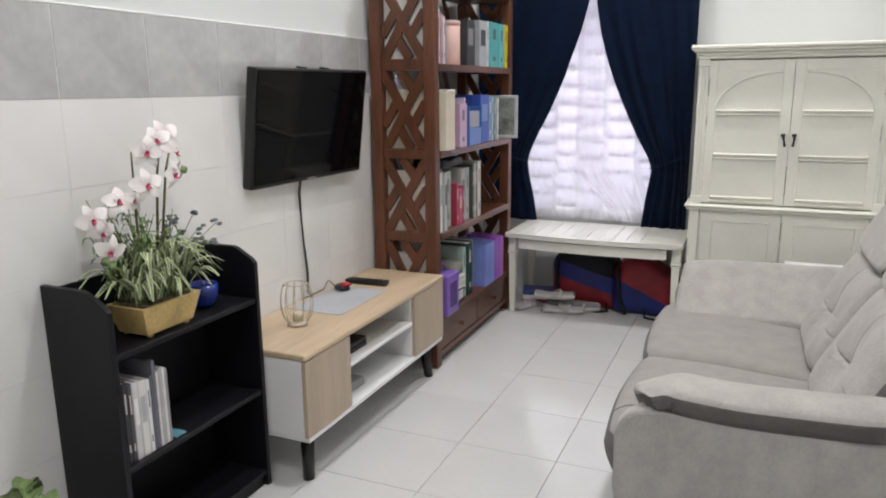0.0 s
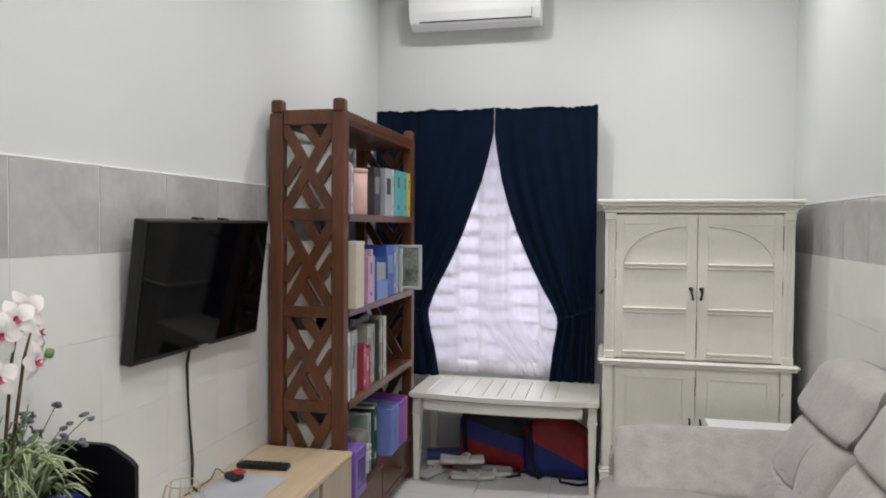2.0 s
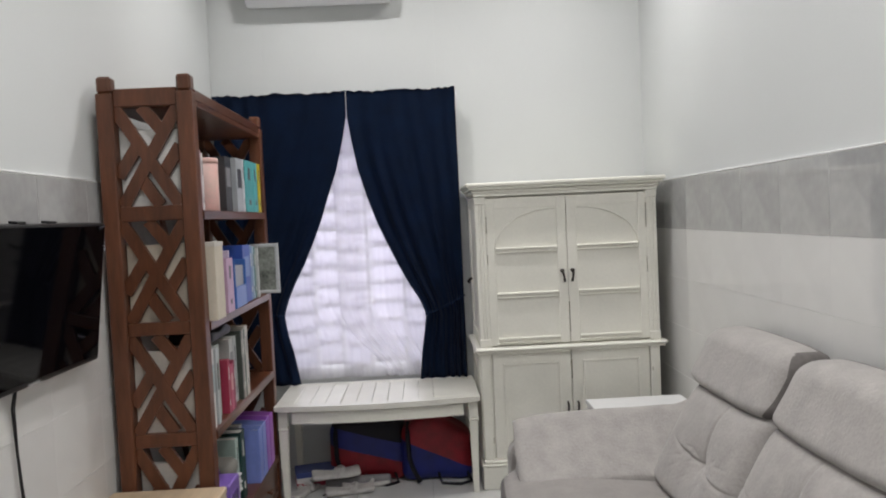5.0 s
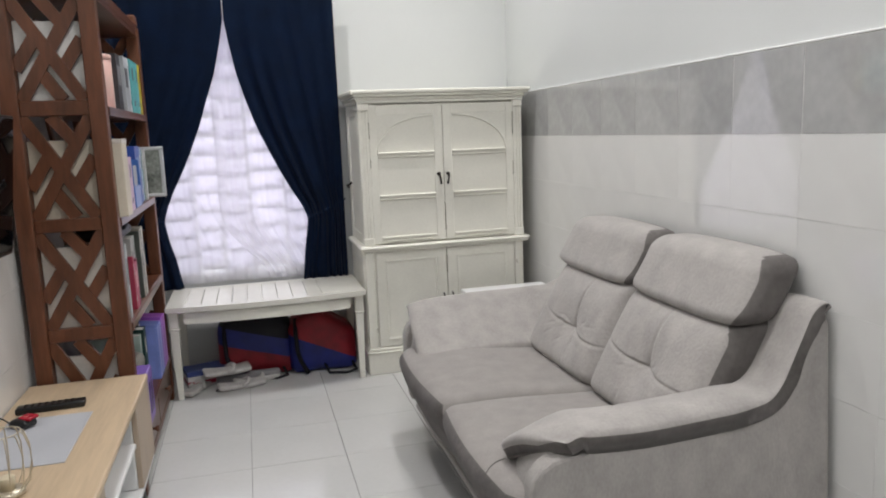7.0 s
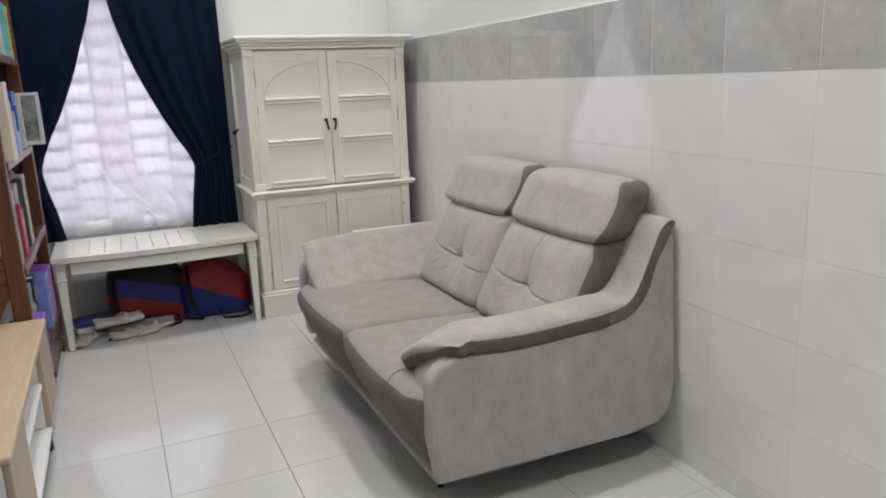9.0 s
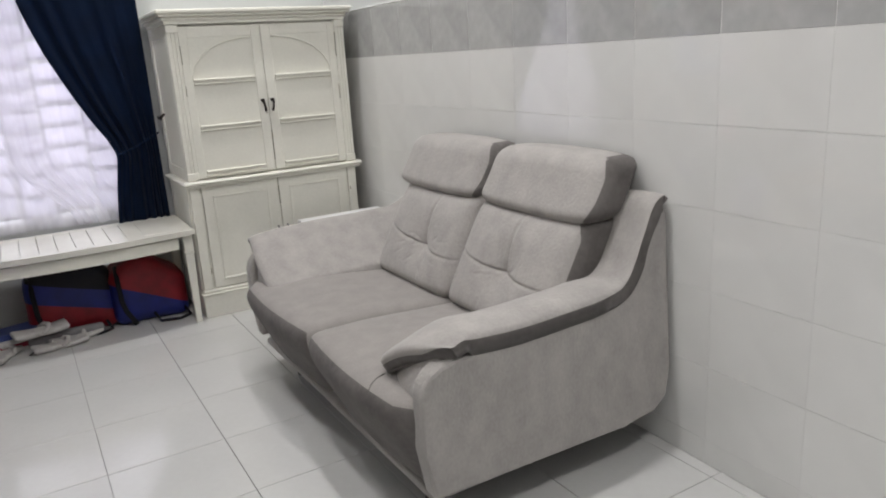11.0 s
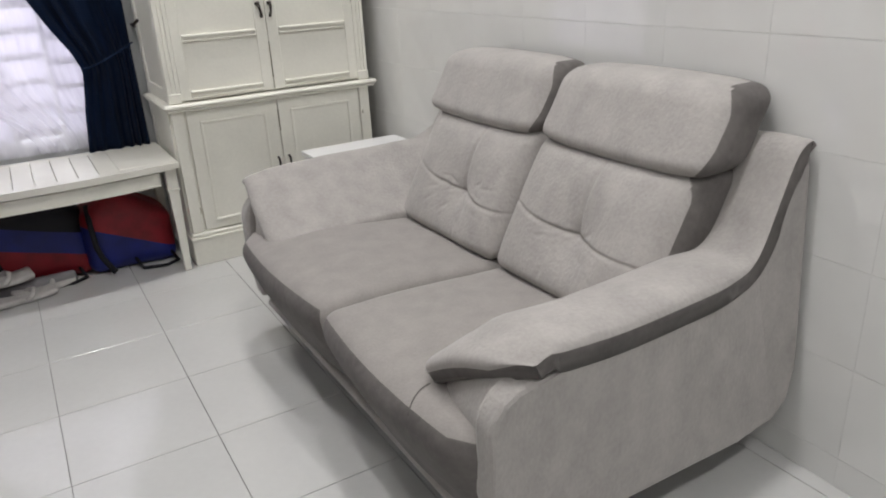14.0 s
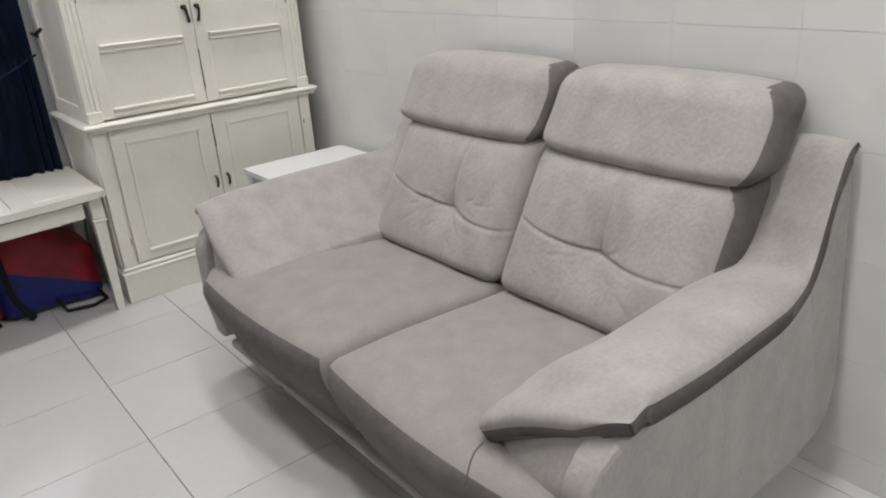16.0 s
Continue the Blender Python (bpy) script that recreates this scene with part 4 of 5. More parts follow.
# books in the low bookcase
y = 1.437
for th, h, col, lab, bd in ((0.008, 0.262, (0.30, 0.52, 0.62), "thin pale blue booklet", None), (0.016, 0.245, (0.03, 0.03, 0.04), "black paperback standing on the shelf", None), (0.014, 0.235, (0.06, 0.05, 0.06), "dark paperback standing on the shelf", None), (0.022, 0.232, (0.55, 0.55, 0.56), "grey hardback standing on the shelf", (0.75, 0.75, 0.75)), (0.026, 0.228, (0.66, 0.65, 0.63), "off-white thick paperback", (0.4, 0.4, 0.42)), (0.014, 0.224, (0.72, 0.72, 0.71), "white paperback standing on the shelf", None), (0.010, 0.230, (0.12, 0.12, 0.15), "charcoal thin book", None), (0.012, 0.272, (0.16, 0.16, 0.19), "tall charcoal book", None), (0.008, 0.235, (0.70, 0.69, 0.68), "thin white magazine", None), (0.012, 0.240, (0.45, 0.44, 0.45), "grey paperback standing on the shelf", None), (0.010, 0.238, (0.68, 0.68, 0.68), "white booklet standing on the shelf", None), (0.008, 0.232, (0.35, 0.33, 0.33), "thin brown-grey booklet", None)):
    book(lab, -1.372, y, 0.372, th, 0.16, h, col, 0, "books in the low bookcase", bd)
    y += th + 0.0015
single("pamphlet", box(-1.47, -1.368, 1.625, 1.665, 0.3725, 0.379, 0.001), paint((0.12, 0.30, 0.36)), "small teal pamphlet lying on the shelf", "pamphlet")

# ---- flower arrangement on the low bookcase ----
M["leaf"] = surface("leaf_green", (0.15, 0.22, 0.075), 0.5, vary=0.35, scale=20, fine=120)
M["leaf_edge"] = surface("leaf_cream_edge", (0.52, 0.55, 0.36), 0.55, vary=0.15, scale=20)
M["stem"] = surface("stem_brown", (0.13, 0.10, 0.045), 0.7, vary=0.3, scale=40)
M["petal"] = surface("petal_white", (0.83, 0.78, 0.77), 0.6, vary=0.06, scale=30, fine=200, sheen=0.2)
M["petal_core"] = surface("petal_magenta", (0.52, 0.06, 0.14), 0.6, vary=0.3, scale=60)
M["berry"] = surface("berry_grey", (0.17, 0.18, 0.21), 0.7, vary=0.3, scale=60)
M["planter"] = surface("gold_straw_planter", (0.62, 0.44, 0.17), 0.55, vary=0.2, scale=10, fine=90, bump=0.15)
M["soil"] = surface("dried_moss", (0.10, 0.075, 0.035), 0.95, vary=0.5, scale=60, bump=0.6)
M["blue_glaze"] = surface("blue_glaze", (0.012, 0.03, 0.22), 0.15, vary=0.2, scale=12)


def ribbon(pts, width, twist=0.0):
    """A tapering leaf blade along pts, folded along its midrib; returns middle and edge strips."""
    mid, edge = bmesh.new(), bmesh.new()
    rows = []
    n = len(pts)
    for i, p in enumerate(pts):
        p = Vector(p)
        d = (Vector(pts[min(i + 1, n - 1)]) - Vector(pts[max(i - 1, 0)])).normalized()
        side = d.cross(Vector((0, 0, 1)))
        side = side.normalized() if side.length > 1e-3 else Vector((1, 0, 0))
        side = (Matrix.Rotation(twist, 3, d) @ side)
        up = side.cross(d).normalized()
        w = width * math.sin(math.pi * min(0.97, 0.18 + 0.80 * i / (n - 1))) ** 0.7
        rows.append((p - side * w + up * w * 0.35, p - side * w * 0.55 + up * w * 0.15, p, p + side * w * 0.55 + up * w * 0.15, p + side * w + up * w * 0.35))
    for bm, ks in ((mid, (1, 2)), (edge, (0, 3))):
        for r0, r1 in zip(rows, rows[1:]):
            for k in ks:
                bm.faces.new([bm.verts.new(v) for v in (r0[k], r0[k + 1], r1[k + 1], r1[k])])
        bmesh.ops.remove_doubles(bm, verts=bm.verts[:], dist=1e-5)
    return mid, edge


def arc_blade(base, heading, reach, rise, droop, n=8):
    out = []
    for i in range(n):
        t = i / (n - 1)
        out.append((base[0] + math.cos(heading) * reach * t, base[1] + math.sin(heading) * reach * t, base[2] + rise * math.sin(min(1.0, t * 1.25) * math.pi / 2) - droop * max(0, t - 0.45) ** 2 * 3.3))
    return out


def blossom(parent, where, facing, size, rng):
    """An orchid flower: five petals, a lip and a core."""
    f = Vector(facing).normalized()
    q = f.to_track_quat("Z", "Y").to_matrix().to_4x4()
    m = Matrix.Translation(where) @ q @ pose(0, 0, 0, 0, 0, rng.uniform(-25, 25))
    pet = bmesh.new()
    for k in range(5):
        a = radians(90 + 72 * k)
        wide = (0.44 if k in (1, 4) else 0.31) * rng.uniform(0.85, 1.1)
        rows = []
        for i in range(6):
            t = i / 5
            w = size * wide * math.sin(math.pi * (0.10 + 0.86 * t)) ** 0.8
            z = size * (0.10 * math.sin(t * 3.0) - 0.18 * t * t) + rng.uniform(-0.03, 0.03) * size
            row = []
            for s in (-1, -0.5, 0, 0.5, 1):
                lx, ly = size * t, s * w
                row.append(pet.verts.new((lx * math.cos(a) - ly * math.sin(a), lx * math.sin(a) + ly * math.cos(a), z + abs(s) * 0.10 * size * (1 - t))))
            rows.append(row)
        for r0, r1 in zip(rows, rows[1:]):
            for i in range(4):
                pet.faces.new((r0[i], r0[i + 1], r1[i + 1], r1[i]))
    fl = part("blossom", moved(pet, m), "petal", parent, "white orchid blossom", smooth=True)
    lip = rounded(-0.13 * size, 0.13 * size, -0.24 * size, 0.10 * size, 0.02 * size, 0.18 * size, 0.06 * size, 3, lambda x, y, z, nx, ny, nz: (x * (1 - 0.4 * ny), y, z + 0.2 * size * ny * ny))
    part("lip", moved(lip, m), "petal_core", fl, "magenta orchid lip", smooth=True)


def arrangement():
    rng = random.Random(5)
    a = thing("flower_arrangement", (-1.435, 1.65, 0.707), "artificial orchids and striped grass in a gold planter box", "flower arrangement")
    z0, z1 = 0.7075, 0.803
    lo = [(-1.490, 1.565), (-1.380, 1.565), (-1.380, 1.748), (-1.490, 1.748)]
    hi = [(-1.510, 1.540), (-1.362, 1.540), (-1.362, 1.772), (-1.510, 1.772)]
    bm = bmesh.new()
    vl = [bm.verts.new((*p, z0 + 0.010)) for p in lo]
    vh = [bm.verts.new((*p, z1)) for p in hi]
    inn = [(-1.498, 1.552), (-1.374, 1.552), (-1.374, 1.760), (-1.498, 1.760)]
    vi = [bm.verts.new((*p, z1)) for p in inn]
    vb = [bm.verts.new((*p, z1 - 0.02)) for p in inn]
    bm.faces.new(vl[::-1])
    for k in range(4):
        j = (k + 1) % 4
        bm.faces.new((vl[k], vl[j], vh[j], vh[k]))
        bm.faces.new((vh[k], vh[j], vi[j], vi[k]))
        bm.faces.new((vi[k], vi[j], vb[j], vb[k]))
    bm.faces.new(vb)
    box_part = part("planter", bm, "planter", a, "gold straw-coloured planter box")
    for px, py in ((-1.485, 1.575), (-1.397, 1.575), (-1.485, 1.722), (-1.397, 1.722)):
        part("foot", box(px, px + 0.012, py, py + 0.016, z0, z0 + 0.0105, 0.001), "planter", box_part)
    part("moss", rounded(-1.497, -1.375, 1.553, 1.759, z1 - 0.02, z1 + 0.006, 0.008, 6, lambda x, y, z, nx, ny, nz: (x, y, z + 0.006 * math.sin(90 * x) * math.sin(70 * y) * max(0, nz))), "soil", a, smooth=True)
    # striped grass
    for k in range(96):
        base = (-1.436 + rng.uniform(-0.045, 0.05), 1.655 + rng.uniform(-0.085, 0.085), z1)
        head = rng.uniform(-1.9, 2.2) if rng.random() < 0.72 else rng.uniform(0, 6.28)
        reach = rng.uniform(0.08, 0.20)
        if base[0] + math.cos(head) * reach < -1.585:
            reach = 0.06
        mid, edge = ribbon(arc_blade(base, head, reach, rng.uniform(0.08, 0.19), rng.uniform(0.01, 0.085)), rng.uniform(0.0070, 0.0110), rng.uniform(-0.5, 0.5))
        bl = part("grass_blade", mid, "leaf", a, smooth=True)
        part("blade_edge", edge, "leaf_edge", bl, "cream striped edge", smooth=True)
    # fern-like foliage behind
    for k in range(46):
        base = (-1.465 + rng.uniform(-0.04, 0.04), 1.64 + rng.uniform(-0.09, 0.09), z1)
        head = rng.uniform(0, 6.28)
        up = rng.uniform(0.13, 0.30)
        pts = [(base[0] + 0.35 * up * math.cos(head) * t, base[1] + 0.45 * up * math.sin(head) * t, base[2] + up * t) for t in (0, 0.33, 0.66, 1)]
        pts = [(max(-1.59, p[0]), p[1], p[2]) for p in pts]
        leaves = tube(pts, 0.0015, 5)
        for j in range(7):
            t = 0.3 + 0.1 * j
            o = Vector(pts[0]).lerp(Vector(pts[3]), t)
            h2 = rng.uniform(0, 6.28)
            mid, edge = ribbon(arc_blade(tuple(o), h2, rng.uniform(0.02, 0.04), rng.uniform(0.0, 0.02), 0.02, 4), 0.006)
            leaves = joined(leaves, mid, edge)
        part("foliage_sprig", leaves, "leaf", a, smooth=True)
    # grey berry sprigs
    for k in range(16):
        base = (-1.46, 1.72 + rng.uniform(-0.03, 0.03), z1)
        tip = Vector((-1.47 + rng.uniform(-0.06, 0.05), rng.uniform(1.74, 1.95), rng.uniform(0.92, 1.02)))
        b0 = Vector(base)
        stem = tube([tuple(b0), tuple(b0.lerp(tip, 0.5) + Vector((0, -0.01, 0.02))), tuple(tip)], 0.0015, 5)
        sp = part("berry_sprig", stem, "leaf", a)
        heads = None
        for j in range(4):
            o = tip + Vector((rng.uniform(-0.010, 0.010), rng.uniform(-0.012, 0.012), rng.uniform(-0.018, 0.006)))
            ball = moved(rounded(-0.007, 0.007, -0.007, 0.007, -0.004, 0.005, 0.004, 1), Matrix.Translation(o))
            heads = joined(heads, ball) if heads else ball
        part("berry", heads, "berry", sp, "dusty grey seed heads", smooth=True)
    # orchid stems
    for pts in ([(-1.44, 1.68, z1), (-1.442, 1.70, 1.0), (-1.44, 1.715, 1.16), (-1.435, 1.735, 1.265)], [(-1.436, 1.695, z1), (-1.432, 1.712, 1.0), (-1.42, 1.73, 1.17), (-1.42, 1.75, 1.225)], [(-1.47, 1.64, z1), (-1.475, 1.655, 1.0), (-1.472, 1.655, 1.12), (-1.47, 1.655, 1.235)], [(-1.45, 1.60, z1), (-1.445, 1.57, 0.98), (-1.43, 1.50, 1.06), (-1.40, 1.46, 1.0)]):
        part("stem", tube(pts, 0.0042, 8, True, [0.0045, 0.004, 0.0035, 0.0025]), "stem", a, smooth=True)
    for w, f, sz in (((-1.43, 1.750, 1.300), (0.9, -0.5, 0.2), 0.052), ((-1.40, 1.690, 1.290), (0.8, -0.6, 0.35), 0.048), ((-1.405, 1.655, 1.262), (0.9, -0.6, 0.05), 0.048), ((-1.45, 1.720, 1.265), (0.6, -0.2, 0.6), 0.045), ((-1.44, 1.800, 1.245), (0.7, 0.5, 0.2), 0.045), ((-1.40, 1.640, 1.170), (0.95, -0.4, 0.15), 0.050), ((-1.40, 1.745, 1.190), (0.9, 0.3, -0.1), 0.046), ((-1.44, 1.815, 1.195), (0.6, 0.7, 0.0), 0.038), ((-1.45, 1.580, 1.110), (0.8, -0.5, 0.4), 0.046), ((-1.455, 1.635, 1.105), (0.9, 0.1, 0.2), 0.040), ((-1.42, 1.462, 1.078), (0.8, -0.6, 0.1), 0.046), ((-1.40, 1.470, 1.045), (0.7, -0.4, -0.3), 0.036), ((-1.385, 1.475, 0.995), (0.9, -0.3, -0.3), 0.046)):
        blossom(a, (w[0], w[1] - 0.004, w[2] - (0.026 if w[2] > 1.15 else 0.008)), f, sz * 1.0, rng)
    for w in ((-1.385, 1.452, 0.962), (-1.405, 1.79, 1.172), (-1.39, 1.478, 0.945)):
        part("bud", moved(rounded(-0.010, 0.010, -0.014, 0.014, -0.009, 0.009, 0.008, 2), pose(*w, 20, 15, 40)), "leaf", a, "green orchid bud", smooth=True)


arrangement()
bowl = thing("bowl", (-1.46, 1.89, 0.707), "small glossy cobalt blue ceramic bowl on the bookcase", "bowl")
part("body", lathe([(0.022, 0.7075), (0.03, 0.712), (0.045, 0.735), (0.05, 0.762), (0.047, 0.785), (0.043, 0.785), (0.045, 0.760), (0.03, 0.722), (0.001, 0.718)], -1.46, 1.89, 28), "blue_glaze", bowl, smooth=True)

# potted plant on the floor before the bookcase
pl = thing("potted_plant", (-1.44, 1.16, 0), "leafy green house plant in a dark pot on the floor", "plant")
part("pot", lathe([(0.07, 0.0), (0.085, 0.02), (0.10, 0.19), (0.105, 0.20), (0.095, 0.20), (0.09, 0.18), (0.001, 0.18)], -1.44, 1.16, 28), "black_lam", pl, smooth=True)
rng = random.Random(11)
for k in range(22):
    h = rng.uniform(0, 6.28)
    b0 = (-1.44 + rng.uniform(-0.02, 0.02), 1.16 + rng.uniform(-0.02, 0.02), 0.18)
    reach = min(rng.uniform(0.03, 0.09), 0.09)
    st = arc_blade(b0, h, reach, rng.uniform(0.14, 0.26), 0.02, 6)
    stalk = part("stalk", tube(st, 0.002, 5), "leaf", pl)
    mid, edge = ribbon(arc_blade(st[-1], h + rng.uniform(-0.6, 0.6), rng.uniform(0.05, 0.075), 0.012, 0.05, 7), rng.uniform(0.020, 0.030), rng.uniform(-0.3, 0.3))
    part("leaf", joined(mid, edge), "leaf", stalk, smooth=True)

# ---- on and in the tv console ----
M["gold_wire"] = surface("pale_gold_wire", (0.66, 0.60, 0.48), 0.35, metal=0.7, vary=0.1)
M["mat"] = surface("grey_mat", (0.42, 0.43, 0.46), 0.6, vary=0.05, fine=200)
M["red_gloss"] = surface("red_plastic", (0.42, 0.012, 0.03), 0.25, vary=0.1)
M["wax"] = surface("candle_wax", (0.62, 0.55, 0.40), 0.5, vary=0.05)
cage = thing("candle_holder", (-1.405, 2.33, 0.512), "pale gold wire cage candle holder on the console", "candle holder")
part("base", lathe([(0.034, 0.5125), (0.040, 0.516), (0.040, 0.524), (0.034, 0.529), (0.001, 0.530)], -1.405, 2.33, 24), "gold_wire", cage, smooth=True)
part("candle", lathe([(0.018, 0.530), (0.019, 0.56), (0.017, 0.562), (0.001, 0.560)], -1.405, 2.33, 18), "wax", cage, smooth=True)
for k in range(11):
    a = 2 * math.pi * k / 11
    part("wire", tube([(-1.405 + r * math.cos(a), 2.33 + r * math.sin(a), z) for r, z in ((0.036, 0.526), (0.052, 0.545), (0.062, 0.585), (0.062, 0.630), (0.052, 0.668), (0.044, 0.678))], 0.0018, 6), "gold_wire", cage, smooth=True)
ring_pts = [(-1.405 + 0.044 * math.cos(2 * math.pi * k / 24), 2.33 + 0.044 * math.sin(2 * math.pi * k / 24), 0.678) for k in range(25)]
part("rim", tube(ring_pts, 0.0018, 6, False), "gold_wire", cage, smooth=True)
single("desk_mat", box(-1.560, -1.310, 2.490, 2.885, 0.5125, 0.5150, 0.0008), "mat", "thin grey mat lying on the console", "mat")
mouse = thing("mouse", (-1.505, 2.825, 0.515), "black and glossy red computer mouse on the mat", "mouse")
part("body", moved(rounded(-0.026, 0.026, -0.042, 0.030, 0.0, 0.030, 0.013, 4, lambda x, y, z, nx, ny, nz: (x, y, z * (1 - 0.25 * ny * ny))), pose(-1.505, 2.82, 0.5152, 0, 0, 60)), "black_plastic", mouse, smooth=True)
part("shell", moved(rounded(-0.022, 0.022, -0.036, 0.008, 0.022, 0.034, 0.006, 3), pose(-1.495, 2.826, 0.5155, 0, 0, 60)), "red_gloss", mouse, "glossy red shell", smooth=True)
part("cord", tube([(-1.53, 2.81, 0.530), (-1.55, 2.79, 0.560), (-1.565, 2.80, 0.555), (-1.575, 2.78, 0.520), (-1.58, 2.70, 0.517), (-1.585, 2.62, 0.516)], 0.002, 6), "black_plastic", mouse, smooth=True)
rem = thing("remote_control", (-1.45, 2.965, 0.512), "long black remote control lying on the console", "remote control")
RM = pose(-1.452, 2.962, 0.5125, 0, 0, 4)
part("body", moved(rounded(-0.105, 0.105, -0.024, 0.024, 0.0, 0.022, 0.007, 3), RM), "black_plastic", rem, smooth=True)
for i in range(8):
    for j in range(3):
        part("button", moved(box(-0.080 + i * 0.020, -0.070 + i * 0.020, -0.016 + j * 0.012, -0.008 + j * 0.012, 0.0215, 0.0238, 0.0008), RM), "iron", rem)
stb = thing("set_top_box", (-1.35, 2.47, 0.368), "black set-top box on the console shelf", "set-top box")
part("case", rounded(-1.46, -1.24, 2.385, 2.575, 0.3705, 0.412, 0.006, 2), "black_plastic", stb)
part("front_strip", box(-1.2405, -1.238, 2.40, 2.56, 0.385, 0.398, 0.0005), "screen", stb)
part("foot", box(-1.26, -1.25, 2.40, 2.41, 0.3685, 0.3708, 0.0003), "iron", stb)
rt = thing("router", (-1.33, 2.49, 0.197), "grey network box on the lower console shelf", "router")
M["grey_plastic"] = surface("grey_plastic", (0.20, 0.20, 0.205), 0.4, vary=0.05)
part("case", rounded(-1.45, -1.25, 2.40, 2.57, 0.1975, 0.236, 0.012, 3), "grey_plastic", rt, smooth=True)

# ---- books and boxes on the tall shelf ----
SX = -1.243


def row_of_books(z, items, group):
    for y, th, h, d, inset, col, lab, bd in items:
        book(lab, SX - inset, y, z, th, d, h, col, 0, group, bd)


G = "books on the tall shelf"
for zz, hh, col, lab in ((1.5225, 0.30, (0.78, 0.77, 0.74), "large white album"), (1.1075, 0.295, (0.60, 0.54, 0.44), "large beige folder"), (0.6975, 0.31, (0.70, 0.66, 0.60), "large off-white picture book"), (0.2575, 0.33, (0.74, 0.73, 0.70), "large white ring folder")):
    book(lab, -1.297, 3.318, zz, 0.022, 0.220, hh, col, 0, G)
row_of_books(1.5225, [
    (3.345, 0.018, 0.262, 0.20, 0.02, (0.78, 0.76, 0.74), "white hardback book", None),
    (3.366, 0.022, 0.270, 0.20, 0.015, (0.62, 0.60, 0.58), "cream hardback book", (0.3, 0.2, 0.2)),
    (3.391, 0.016, 0.255, 0.20, 0.02, (0.58, 0.57, 0.57), "light grey paperback", None),
    (3.410, 0.030, 0.240, 0.18, 0.06, (0.05, 0.03, 0.03), "dark brown hardback", None),
    (3.444, 0.026, 0.235, 0.18, 0.03, (0.50, 0.30, 0.34), "dusty pink paperback book", None),
    (3.473, 0.022, 0.225, 0.18, 0.03, (0.66, 0.64, 0.62), "white paperback book", None),
    (3.498, 0.030, 0.205, 0.18, 0.04, (0.12, 0.17, 0.40), "blue paperback book", None),
    (3.740, 0.10, 0.235, 0.20, 0.01, (0.045, 0.045, 0.050), "charcoal patterned ring binder", (0.25, 0.25, 0.26)),
    (3.850, 0.055, 0.228, 0.20, 0.03, (0.10, 0.10, 0.105), "dark grey box file", None),
    (3.912, 0.11, 0.242, 0.20, 0.006, (0.42, 0.44, 0.46), "grey ring binder with a dark slot", (0.05, 0.05, 0.06)),
    (4.030, 0.030, 0.245, 0.20, 0.006, (0.60, 0.62, 0.64), "white folder", None),
    (4.066, 0.15, 0.245, 0.20, 0.002, (0.10, 0.42, 0.43), "teal ring binder", None),
    (4.222, 0.090, 0.245, 0.20, 0.002, (0.12, 0.45, 0.46), "teal ring binder", None),
    (4.318, 0.055, 0.245, 0.20, 0.000, (0.62, 0.50, 0.02), "bright yellow folder", None)], G)
tin = thing("biscuit_tin", (-1.315, 3.635, 1.522), "tall pink and cream round tin on the shelf", "tin")
M["pink_tin"] = surface("pink_tin", (0.62, 0.36, 0.33), 0.35, vary=0.3, scale=14, tint=(0.60, 0.45, 0.38))
part("body", lathe([(0.058, 1.5225), (0.060, 1.526), (0.060, 1.715), (0.057, 1.718)], -1.315, 3.635, 28), "pink_tin", tin, smooth=True)
part("lid", lathe([(0.0615, 1.718), (0.0615, 1.736), (0.058, 1.740), (0.001, 1.741)], -1.315, 3.635, 28), "pink_tin", tin, smooth=True)
M["cream_card"] = surface("cream_card", (0.60, 0.54, 0.44), 0.7, vary=0.06, scale=10)
row_of_books(1.1075, [
    (3.560, 0.10, 0.220, 0.20, -0.02, (0.50, 0.33, 0.46), "pink plastic folder", None),
    (3.672, 0.018, 0.250, 0.20, 0.0, (0.50, 0.42, 0.55), "lilac folder", None),
    (3.900, 0.14, 0.262, 0.20, -0.004, (0.035, 0.085, 0.38), "royal blue box file", (0.16, 0.25, 0.5)),
    (4.046, 0.05, 0.255, 0.20, 0.0, (0.16, 0.25, 0.42), "slate blue folder", None),
    (4.100, 0.03, 0.250, 0.20, 0.0, (0.35, 0.45, 0.55), "pale blue folder", None),
    (4.136, 0.028, 0.245, 0.20, 0.0, (0.10, 0.20, 0.18), "dark green folder", None),
    (4.170, 0.020, 0.240, 0.20, -0.01, (0.62, 0.62, 0.62), "white folder", None)], G)
fb = thing("file_box", (-1.35, 3.43, 1.107), "cream cardboard magazine file on the shelf", "file box")
part("body", box(-1.46, -1.205, 3.345, 3.455, 1.1075, 1.400, 0.002), "cream_card", fb)
part("lid_edge", box(-1.4615, -1.2035, 3.3435, 3.4565, 1.385, 1.4015, 0.001), paint((0.58, 0.55, 0.50)), fb)
gb = thing("storage_box", (-1.33, 3.79, 1.107), "blue plastic storage box holding grey cards", "storage box")
part("body", joined(box(-1.45, -1.225, 3.70, 3.706, 1.1075, 1.31), box(-1.45, -1.225, 3.884, 3.89, 1.1075, 1.31), box(-1.45, -1.444, 3.706, 3.884, 1.1075, 1.31), box(-1.2305, -1.225, 3.706, 3.884, 1.1075, 1.20), box(-1.444, -1.231, 3.706, 3.884, 1.1075, 1.113)), paint((0.05, 0.14, 0.42), 0.3), gb)
part("cards", box(-1.43, -1.234, 3.715, 3.876, 1.1135, 1.285, 0.002), paint((0.30, 0.31, 0.34)), gb)
